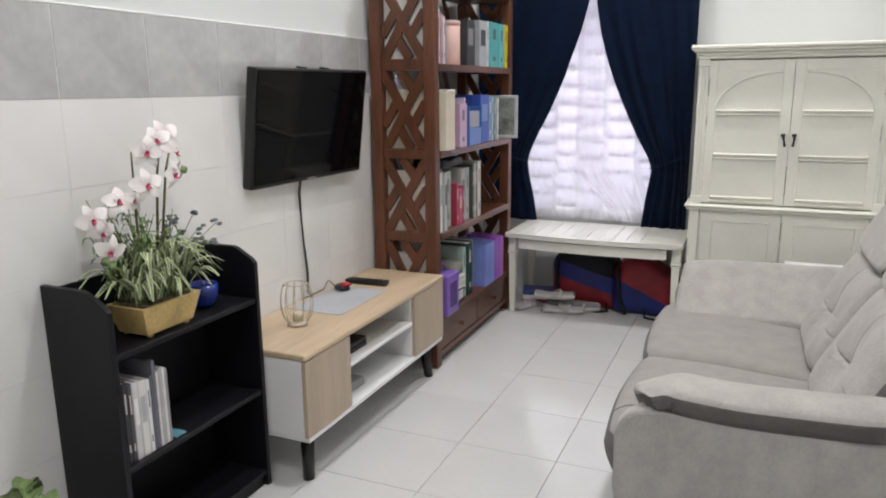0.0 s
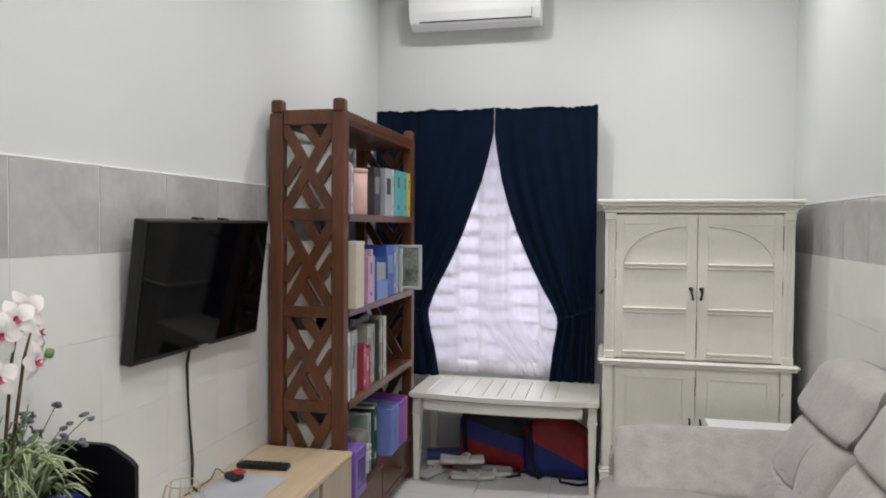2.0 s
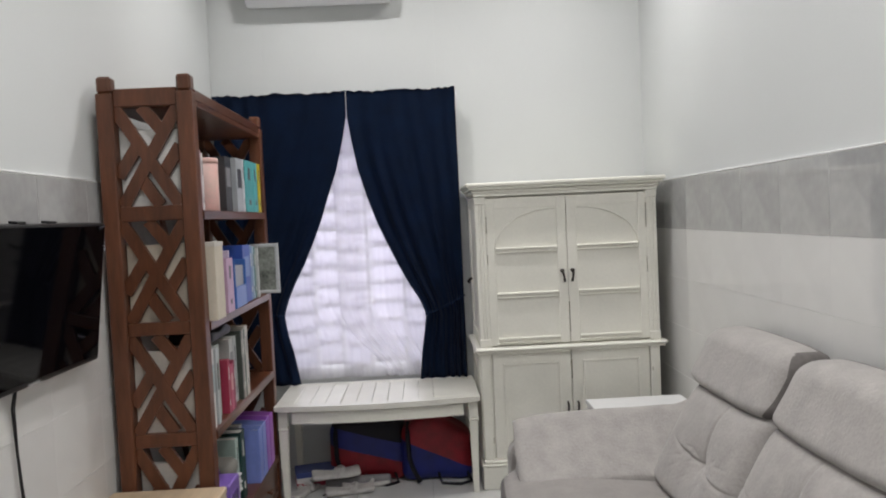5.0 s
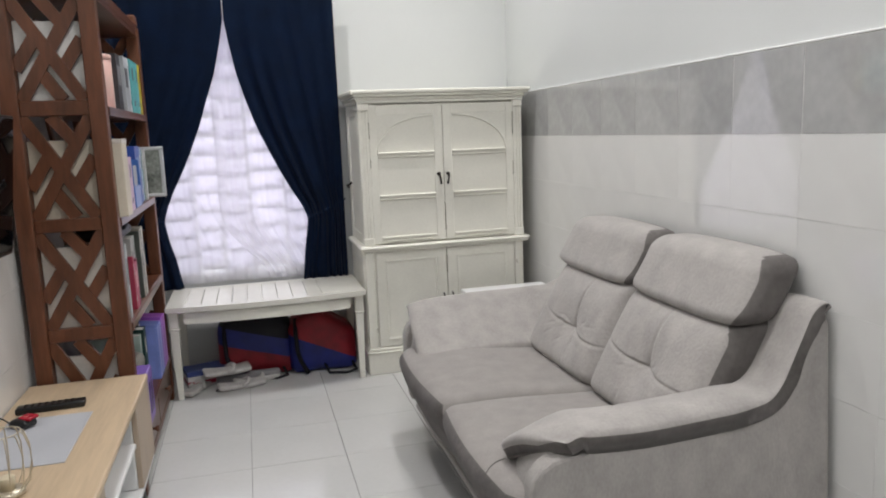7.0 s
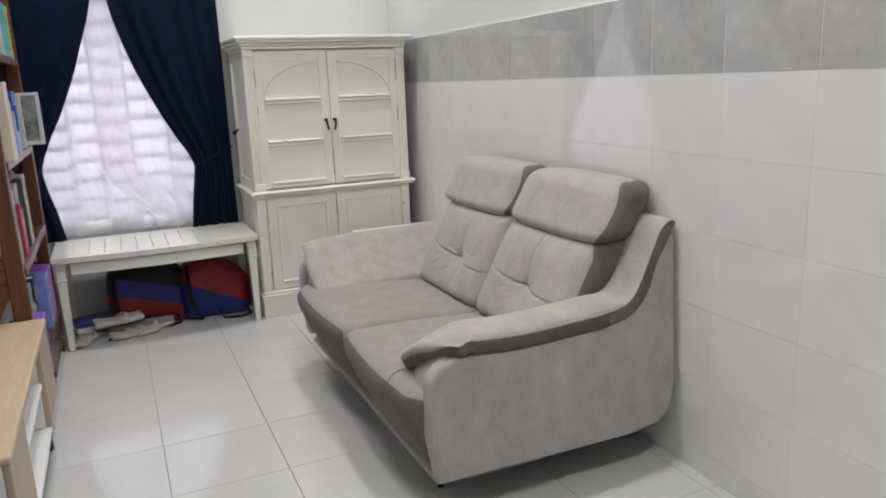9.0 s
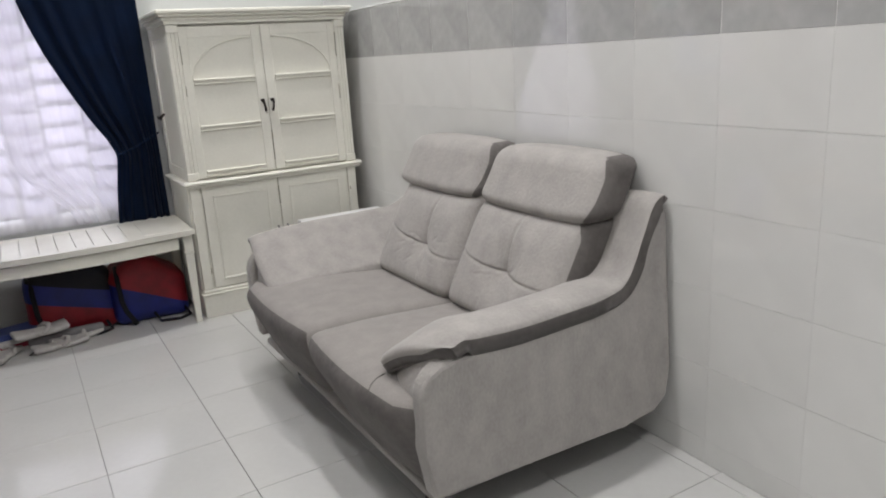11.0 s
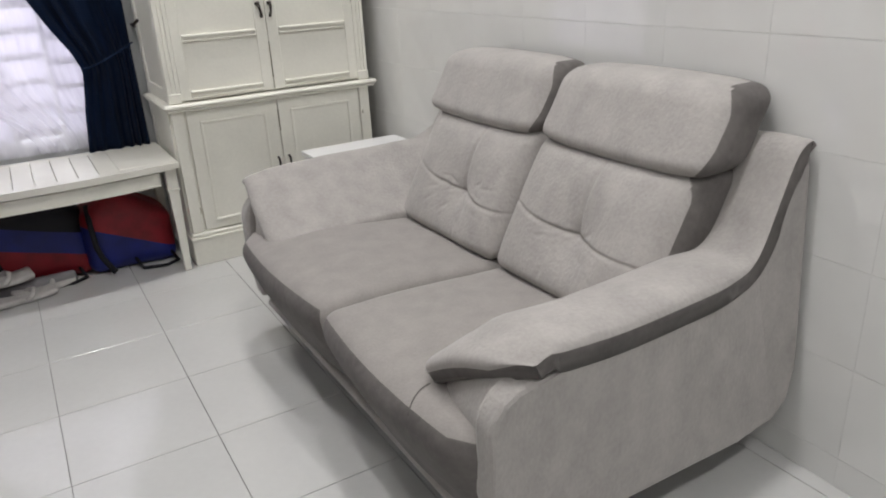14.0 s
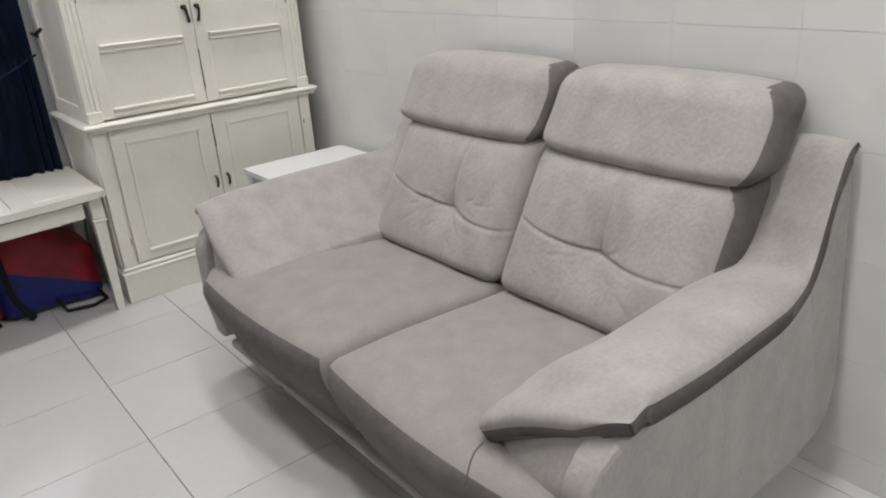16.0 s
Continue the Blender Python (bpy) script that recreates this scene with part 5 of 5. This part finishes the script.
pf = thing("picture_frame", (-1.24, 4.37, 1.107), "white picture frame with a grey-green print, on the shelf", "picture frame")
part("frame", joined(box(-1.40, -1.165, 4.340, 4.352, 1.1075, 1.125), box(-1.40, -1.165, 4.340, 4.352, 1.345, 1.362), box(-1.40, -1.380, 4.340, 4.352, 1.125, 1.345), box(-1.185, -1.165, 4.340, 4.352, 1.125, 1.345)), paint((0.55, 0.57, 0.58)), pf)
part("print", box(-1.380, -1.185, 4.343, 4.349, 1.125, 1.345, 0.0005), surface("faded_print", (0.28, 0.30, 0.27), 0.3, vary=0.5, scale=14, tint=(0.05, 0.055, 0.05)), pf)
row_of_books(0.6975, [
    (3.345, 0.03, 0.30, 0.20, 0.0, (0.72, 0.70, 0.66), "white picture book", (0.3, 0.4, 0.4)),
    (3.378, 0.024, 0.31, 0.20, 0.01, (0.13, 0.14, 0.13), "charcoal hardback book", None),
    (3.405, 0.034, 0.295, 0.20, 0.0, (0.42, 0.44, 0.44), "light grey hardback", (0.1, 0.1, 0.1)),
    (3.442, 0.028, 0.25, 0.19, 0.01, (0.10, 0.16, 0.12), "dark green paperback", None),
    (3.473, 0.085, 0.29, 0.20, 0.03, (0.36, 0.40, 0.36), "sage green box file", None),
    (3.562, 0.030, 0.22, 0.19, 0.0, (0.33, 0.03, 0.07), "crimson paperback book", None),
    (3.595, 0.050, 0.19, 0.19, 0.0, (0.42, 0.05, 0.12), "red hardback book", (0.6, 0.3, 0.3)),
    (3.650, 0.022, 0.20, 0.19, 0.0, (0.25, 0.05, 0.09), "maroon paperback", None),
    (3.676, 0.060, 0.285, 0.20, 0.02, (0.44, 0.44, 0.42), "pale grey lever file", (0.2, 0.2, 0.2)),
    (3.740, 0.050, 0.285, 0.20, 0.02, (0.40, 0.42, 0.41), "pale grey lever file", None),
    (3.794, 0.020, 0.300, 0.20, 0.0, (0.05, 0.06, 0.05), "black folder", None),
    (3.818, 0.030, 0.305, 0.20, 0.0, (0.32, 0.30, 0.26), "tan paperback", None),
    (3.852, 0.016, 0.300, 0.20, 0.0, (0.06, 0.10, 0.09), "dark green folder", None),
    (3.872, 0.045, 0.310, 0.20, 0.0, (0.52, 0.50, 0.44), "cream lever file", None),
    (3.922, 0.050, 0.305, 0.20, 0.02, (0.47, 0.36, 0.24), "tan cardboard file", None)], G)
bag_top = thing("pouch", (-1.34, 3.58, 1.0), "soft black fabric pouch lying on the books", "pouch")
part("body", rounded(-1.42, -1.25, 3.40, 3.68, 1.010, 1.052, 0.018, 6, lambda x, y, z, nx, ny, nz: (x, y, z + 0.008 * math.sin(30 * y) * max(0, nz))), "black_lam", bag_top, smooth=True)
row_of_books(0.2575, [
    (3.720, 0.045, 0.285, 0.20, 0.03, (0.40, 0.50, 0.46), "pale green box file", None),
    (3.770, 0.070, 0.300, 0.20, 0.02, (0.010, 0.045, 0.040), "dark green ring binder", None),
    (3.844, 0.060, 0.270, 0.20, 0.05, (0.05, 0.12, 0.11), "dark teal ring binder", None),
    (3.908, 0.050, 0.290, 0.20, 0.06, (0.30, 0.31, 0.33), "grey ring binder", None)], G)
mag = (("periwinkle blue plastic magazine file", (0.20, 0.26, 0.62), 3.975), ("periwinkle blue plastic magazine file", (0.22, 0.28, 0.64), 4.058), ("purple plastic magazine file", (0.32, 0.10, 0.52), 4.141), ("violet plastic magazine file", (0.38, 0.12, 0.50), 4.224))
for lab, col, y in mag:
    m_ = thing("magazine_file", (-1.34, y + 0.04, 0.257), lab, "magazine file", "magazine files on the shelf")
    part("body", joined(prism([(-1.45, 0.2575), (-1.235, 0.2575), (-1.235, 0.505), (-1.33, 0.515), (-1.45, 0.515)], y, y + 0.003, "y"), prism([(-1.45, 0.2575), (-1.235, 0.2575), (-1.235, 0.505), (-1.33, 0.515), (-1.45, 0.515)], y + 0.075, y + 0.078, "y"), box(-1.238, -1.232, y + 0.003, y + 0.075, 0.2575, 0.506, 0.001), box(-1.45, -1.446, y + 0.003, y + 0.075, 0.2575, 0.515, 0.001)), paint(col, 0.3), m_)
    part("papers", box(-1.44, -1.245, y + 0.008, y + 0.070, 0.2585, 0.49, 0.001), "paper", m_)
pb = thing("carrier_box", (-1.28, 3.42, 0.257), "purple carrier box with a dark window, on the lowest shelf", "box")
part("body", rounded(-1.36, -1.205, 3.345, 3.50, 0.2585, 0.475, 0.008, 3), paint((0.20, 0.11, 0.42), 0.35), pb)
part("handle", tube([(-1.28, 3.36, 0.475), (-1.28, 3.38, 0.515), (-1.28, 3.46, 0.515), (-1.28, 3.485, 0.475)], 0.005, 8), paint((0.20, 0.11, 0.42), 0.35), pb, smooth=True)
part("window", box(-1.206, -1.2035, 3.38, 3.47, 0.30, 0.43, 0.001), paint((0.10, 0.05, 0.22), 0.2), pb)
st = thing("paper_stack", (-1.34, 3.61, 0.257), "white papers and a cap stacked on a black and white box", "paper stack")
part("box", box(-1.43, -1.255, 3.52, 3.70, 0.2585, 0.335, 0.002), paint((0.03, 0.03, 0.035)), st)
part("label", box(-1.256, -1.2535, 3.545, 3.68, 0.275, 0.325, 0.0005), paint((0.66, 0.66, 0.66)), st)
for k in range(7):
    part("sheet", moved(box(-0.085, 0.085, -0.09, 0.09, 0, 0.009, 0.001), pose(-1.335, 3.61, 0.336 + k * 0.0105, 0, 0, (k * 37) % 11 - 5)), paint((0.60, 0.60, 0.58)), st)
part("cap", rounded(-1.41, -1.25, 3.54, 3.69, 0.410, 0.490, 0.035, 5), paint((0.20, 0.19, 0.17), 0.8), st, smooth=True)

# ---- under the bench ----
M["bag_red"] = surface("red_nylon", (0.25, 0.006, 0.015), 0.5, vary=0.2, scale=14, fine=250, bump=0.15)
M["bag_blue"] = surface("blue_nylon", (0.006, 0.014, 0.16), 0.5, vary=0.2, scale=14, fine=250, bump=0.15)
M["bag_dark"] = surface("black_nylon", (0.005, 0.005, 0.010), 0.75, vary=0.2, scale=14)


def duffel(x0, x1, y0, y1, top, lower, upper, slope, label, slump, cap):
    d = thing("duffel_bag", ((x0 + x1) / 2, (y0 + y1) / 2, 0), label, "duffel bag", "bags under the bench")
    rr = random.Random(int(1000 * abs(x0)))
    ph = rr.uniform(0, 6)

    def sag(x, y, z, nx, ny, nz):
        k = 1 - 0.14 * nx * nx - slump * smooth_step(0.0, 1.0, nx)
        return (x, y0 + (y - y0) * (1 - 0.10 * nz * nz) + 0.010 * math.sin(17 * x + ph) * nz, max(0.001, z * k + 0.012 * math.sin(22 * x + ph) * max(0, nz)))

    bm = rounded(x0, x1, y0, y1, 0.001, top, 0.065, 16, sag)
    xm = (x0 + x1) / 2
    up = bm.copy()
    cut, nrm = (xm, 0, top * 0.42), (-slope, 0, 1)
    bmesh.ops.bisect_plane(bm, geom=bm.verts[:] + bm.edges[:] + bm.faces[:], plane_co=cut, plane_no=nrm, clear_outer=True)
    bmesh.ops.bisect_plane(up, geom=up.verts[:] + up.edges[:] + up.faces[:], plane_co=cut, plane_no=nrm, clear_inner=True)
    part("lower_body", bm, lower, d, smooth=True, recalc=False)
    if cap:
        lid = up.copy()
        cut = (xm, 0, top * 0.42 + cap)
        bmesh.ops.bisect_plane(up, geom=up.verts[:] + up.edges[:] + up.faces[:], plane_co=cut, plane_no=nrm, clear_outer=True)
        bmesh.ops.bisect_plane(lid, geom=lid.verts[:] + lid.edges[:] + lid.faces[:], plane_co=cut, plane_no=nrm, clear_inner=True)
        part("top_flap", lid, "bag_dark", d, "dark nylon top", smooth=True, recalc=False)
    part("upper_body", up, upper, d, smooth=True, recalc=False)
    part("strap", tube([(x0 + 0.045, y0 + 0.05, top * 0.90), (x0 + 0.040, y0 - 0.004, top * 0.72), (x0 + 0.045, y0 - 0.012, top * 0.4), (x0 + 0.06, y0 - 0.006, 0.09), (x0 + 0.10, y0 - 0.03, 0.014)], 0.013, 8), "bag_dark", d, smooth=True)
    part("handle", tube([(x0 + 0.2, y0 + 0.02, 0.05), (x0 + 0.22, y0 - 0.05, 0.012), (x0 + 0.32, y0 - 0.07, 0.008), (x0 + 0.38, y0 - 0.04, 0.012), (x0 + 0.36, y0 + 0.01, 0.05)], 0.008, 8), "bag_dark", d, smooth=True)


duffel(-1.00, -0.565, 4.60, 4.84, 0.375, "bag_red", "bag_blue", -0.28, "red, blue and dark nylon duffel bag on the floor", 0.0, 0.105)
duffel(-0.600, -0.205, 4.555, 4.82, 0.365, "bag_blue", "bag_red", -0.45, "blue and red nylon duffel bag on the floor", 0.20, 0.0)
M["bag_white"] = surface("scuffed_white_rubber", (0.56, 0.54, 0.52), 0.6, vary=0.12, scale=20)


def slipper(x, y, z, turn, label, tip=0):
    s_ = thing("slipper", (x, y, z), label, "slipper", "slippers under the bench")
    m = pose(x, y, z, tip, 0, turn)

    def foot(px, py, pz, nx, ny, nz):
        w = 1 - 0.28 * math.exp(-((nx + 0.15) / 0.35) ** 2)
        return (px, py * w, pz + 0.010 * nx * nx)

    part("sole", moved(rounded(-0.13, 0.13, -0.048, 0.048, 0.001, 0.028, 0.013, 8, foot), m), "bag_white", s_, smooth=True)
    part("strap", moved(tube([(0.0, -0.044, 0.018), (0.03, -0.036, 0.036), (0.04, 0.0, 0.044), (0.03, 0.036, 0.036), (0.0, 0.044, 0.018)], 0.012, 8), m), "bag_white", s_, smooth=True)


for x, y, z, a, lab, tp in ((-0.955, 4.52, 0.075, 12, "scuffed white slipper on a pile", 8), (-0.88, 4.465, 0.0, 10, "scuffed white slipper on the floor", 0), (-0.80, 4.545, 0.0, 14, "scuffed white slipper on the floor", 0), (-1.125, 4.50, 0.0, 65, "white slipper standing on the floor", 0)):
    slipper(x, y, z, a, lab, tp)
fl = thing("shoe_box", (-1.08, 4.63, 0), "flat striped blue, white and red shoe box", "shoe box")
FM = pose(-1.075, 4.62, 0, 0, 0, 14)
part("body", moved(box(-0.115, 0.115, -0.07, 0.07, 0.001, 0.095, 0.002), FM), paint((0.62, 0.61, 0.60)), fl)
part("lid", moved(box(-0.117, 0.117, -0.072, 0.072, 0.070, 0.100, 0.002), FM), paint((0.03, 0.05, 0.20)), fl)
part("stripe", moved(box(-0.116, 0.116, -0.0712, 0.0712, 0.018, 0.042, 0.001), FM), paint((0.30, 0.02, 0.05)), fl)
single("racket_case", rounded(-1.02, -0.66, 4.53, 4.58, 0.001, 0.060, 0.02, 5), paint((0.25, 0.24, 0.25), 0.7), "grey fabric case lying on the floor", "case", smooth=True)
part("lace", tube([(-1.02, 4.44, 0.004), (-1.0, 4.42, 0.02), (-0.97, 4.425, 0.03), (-0.955, 4.45, 0.012), (-0.99, 4.46, 0.004)], 0.004, 6), "black_plastic", thing("cord_loop", (-0.99, 4.44, 0), "loop of black cord on the floor", "cord"), smooth=True)

# ---- white side table behind the sofa ----
sd = thing("side_table", (0.60, 4.07, 0), "plain white low side table between sofa and armoire", "side table")
part("top", box(0.358, 0.842, 3.925, 4.225, 0.478, 0.500, 0.002), "white_lam", sd)
for lx in (0.36, 0.79):
    for ly in (3.935, 4.17):
        part("leg", box(lx, lx + 0.032, ly, ly + 0.032, 0, 0.478, 0.002), "white_lam", sd)
part("apron", joined(box(0.392, 0.79, 3.94, 3.955, 0.41, 0.477), box(0.392, 0.79, 4.18, 4.195, 0.41, 0.477), box(0.365, 0.38, 3.967, 4.17, 0.41, 0.477), box(0.80, 0.815, 3.967, 4.17, 0.41, 0.477)), paint((0.45, 0.45, 0.45)), sd)


# ---- tall bookshelf ----
BX0, BX1, BY0, BY1 = -1.578, -1.235, 3.275, 4.445
LEVELS = [0.235, 0.675, 1.085, 1.500]


def bar(p, q, w, y0, y1):
    """A flat slat from p to q in x, z."""
    a, b = Vector(p), Vector(q)
    d = (b - a).normalized()
    nrm = Vector((-d.y, d.x)) * w / 2
    return prism([tuple(a + nrm), tuple(b + nrm), tuple(b - nrm), tuple(a - nrm)], y0, y1, "y")


def bookshelf():
    s = thing("bookshelf", ((BX0 + BX1) / 2, (BY0 + BY1) / 2, 0), "tall dark brown wooden bookshelf with crossed lattice ends and drawers", "bookshelf")
    pw = 0.058
    for x in (BX0, BX1 - pw):
        for y in (BY0, BY1 - pw):
            part("post", joined(box(x, x + pw, y, y + pw, 0, 1.955, 0.004), box(x + 0.003, x + pw - 0.003, y + 0.003, y + pw - 0.003, 1.955, 2.015, 0.008)), "wood_dark", s)
    for z in LEVELS:
        part("shelf", box(BX0 + 0.012, BX1 - 0.004, BY0 + pw, BY1 - pw, z, z + 0.022, 0.002), "wood_dark_y", s)
        part("shelf_edge", box(BX1 - 0.004, BX1 + 0.004, BY0 + pw, BY1 - pw, z - 0.012, z + 0.021, 0.002), "wood_dark_y", s)
    part("top_board", box(BX0 + 0.012, BX1 - 0.004, BY0 + pw, BY1 - pw, 1.905, 1.925, 0.002), "wood_dark_y", s)
    part("top_rail", box(BX1 - 0.030, BX1 - 0.004, BY0 + pw, BY1 - pw, 1.9255, 1.968, 0.004), "wood_dark_y", s)
    part("top_rail", box(BX0 + 0.004, BX0 + 0.030, BY0 + pw, BY1 - pw, 1.9255, 1.968, 0.004), "wood_dark_y", s)
    for y in (BY0, BY1 - pw):
        for z0, z1 in ((1.905, 1.97), (1.490, 1.545), (1.070, 1.118), (0.655, 0.705), (0.20, 0.25)):
            part("end_rail", box(BX0 + pw, BX1 - pw, y + 0.012, y + 0.044, z0, z1, 0.003), "wood_dark", s)
        x0, x1 = BX0 + pw, BX1 - pw
        xm = (x0 + x1) / 2
        for z0, z1 in ((1.545, 1.905), (1.118, 1.490), (0.705, 1.070), (0.25, 0.655)):
            h = z1 - z0
            zm = z0 + h * 0.5
            sl = 0.044
            ya, yb = y + 0.016, y + 0.040
            w = x1 - x0
            # woven pattern: two long crossing slats, four short ones that stop against them
            for n, (p, q) in enumerate((((0.0, 0.99), (0.95, 0.0)), ((1.0, 0.99), (0.05, 0.0)), ((0.0, 0.30), (0.38, 0.66)), ((0.42, 1.0), (0.76, 0.72)), ((0.34, 0.29), (0.64, 0.0)), ((0.68, 0.30), (1.0, 0.60)))):
                part("lattice_slat", bar((x0 + w * p[0], z0 + h * p[1]), (x0 + w * q[0], z0 + h * q[1]), sl, ya + 0.0012 * n, yb - 0.0012 * (5 - n)), "wood_dark", s)
    # back lattice seen between the books
    for k in range(4):
        z0, z1 = ((1.54, 1.905), (1.118, 1.50), (0.705, 1.08), (0.26, 0.67))[k]
        for yy in (3.42, 3.80, 4.12):
            part("back_slat", prism([(yy, z1), (yy + 0.04, z1), (yy + 0.26, z0), (yy + 0.22, z0)], BX0 + 0.014, BX0 + 0.026, "x"), "wood_dark", s)
    # drawers below
    part("drawer_case", box(BX0 + 0.01, BX1 - 0.022, BY0 + pw, BY1 - pw, 0.065, 0.234, 0.002), "wood_dark_y", s)
    part("base_rail", box(BX1 - 0.030, BX1 - 0.006, BY0 + pw, BY1 - pw, 0.045, 0.078, 0.003), "wood_dark_y", s)
    for y0, y1 in ((BY0 + pw + 0.006, 3.855), (3.865, BY1 - pw - 0.006)):
        d = part("drawer", box(BX1 - 0.022, BX1 - 0.006, y0, y1, 0.084, 0.222, 0.003), "wood_dark_y", s)
        part("knob", moved(lathe([(0.006, 0), (0.006, 0.012), (0.014, 0.018), (0.012, 0.028)], 0, 0, 12), pose(BX1 - 0.006, (y0 + y1) / 2, 0.155, 0, 90, 0)), "wood_dark", d, smooth=True)


bookshelf()

# low tile work and loose pieces last
tile_me = {}


def tile_mesh(w, h, d, material):
    key = (round(w, 4), round(h, 4), material)
    if key not in tile_me:
        me = bpy.data.meshes.new("tile")
        bm = box(-d, 0, -w / 2, w / 2, -h / 2, h / 2, 0.0004)
        bm.to_mesh(me)
        bm.free()
        me.materials.append(M[material])
        tile_me[key] = me
    return tile_me[key]


def wall_tiles(wall, face, y_joint, y_lo, y_hi, z_band, z_trim, flip):
    """Rows of tiles 250 high and 333 wide; the top row is the grey band under the trim."""
    w, h, gap = 0.333, 0.2505, 0.0018
    first = int(math.floor((y_lo - y_joint) / w))
    n = int(math.ceil((y_hi - y_joint) / w))
    for row in range(-6, 1):
        z0 = max(0.002, z_band + row * h)
        z1 = z_trim if row == 0 else z_band + (row + 1) * h
        for c in range(first, n):
            a, b = max(y_lo, y_joint + c * w), min(y_hi, y_joint + (c + 1) * w)
            if b - a < 0.03 or z1 - z0 < 0.03:
                continue
            me = tile_mesh(b - a - (0.0034 if row == 0 else 0.0003), z1 - z0 - gap, 0.010, "tile_grey" if row == 0 else "tile_white")
            ob = new("tile", me)
            ob.parent = wall
            ob.matrix_local = Matrix.Translation((face, (a + b) / 2, (z0 + z1) / 2)) @ (pose(0, 0, 0, 0, 0, 180) if flip else Matrix.Identity(4))
    zt = z_trim
    bm = box(face - (0.001 if flip else 0.012), face + (0.012 if flip else 0.001), y_lo, y_hi, zt, zt + 0.007, 0.002)
    me = bpy.data.meshes.new("tile_trim")
    bm.to_mesh(me)
    bm.free()
    me.materials.append(M["trim"])
    ob = new("tile_trim", me)
    ob.parent = wall
    bm = box(face + (0.0015 if flip else -0.0115), face + (0.0115 if flip else -0.0015), y_lo, y_hi, -0.004, zt, 0.0005)
    me = bpy.data.meshes.new("grout_bed")
    bm.to_mesh(me)
    bm.free()
    me.materials.append(M["grout"])
    ob = new("grout_bed", me)
    ob.parent = wall


wall_tiles(wall_left, LEFT, 2.215, FRONT, BACK, 1.385, 1.6395, False)
wall_tiles(wall_right, 0.0, 0.007, -3.55, 3.05, 1.336, 1.5965, True)

for i in range(-3, 6):
    for j in range(-12, 6):
        x0, y0 = -0.835 + 0.4025 * i, 2.99 + 0.3995 * j
        x0, x1 = max(x0, -1.72), min(x0 + 0.4025, 1.02)
        y0, y1 = max(y0, FRONT), min(y0 + 0.3995, BACK)
        if x1 - x0 < 0.03 or y1 - y0 < 0.03:
            continue
        key = ("floor", round(x1 - x0, 4), round(y1 - y0, 4))
        if key not in tile_me:
            me = bpy.data.meshes.new("floor_tile")
            bm = box(-(x1 - x0) / 2 + 0.0011, (x1 - x0) / 2 - 0.0011, -(y1 - y0) / 2 + 0.0011, (y1 - y0) / 2 - 0.0011, -0.008, 0.0, 0.0008)
            bm.to_mesh(me)
            bm.free()
            me.materials.append(M["floor_tile"])
            tile_me[key] = me
        ob = new("floor_tile", tile_me[key])
        ob.parent = floor_ob
        ob.location = ((x0 + x1) / 2, (y0 + y1) / 2, 0)
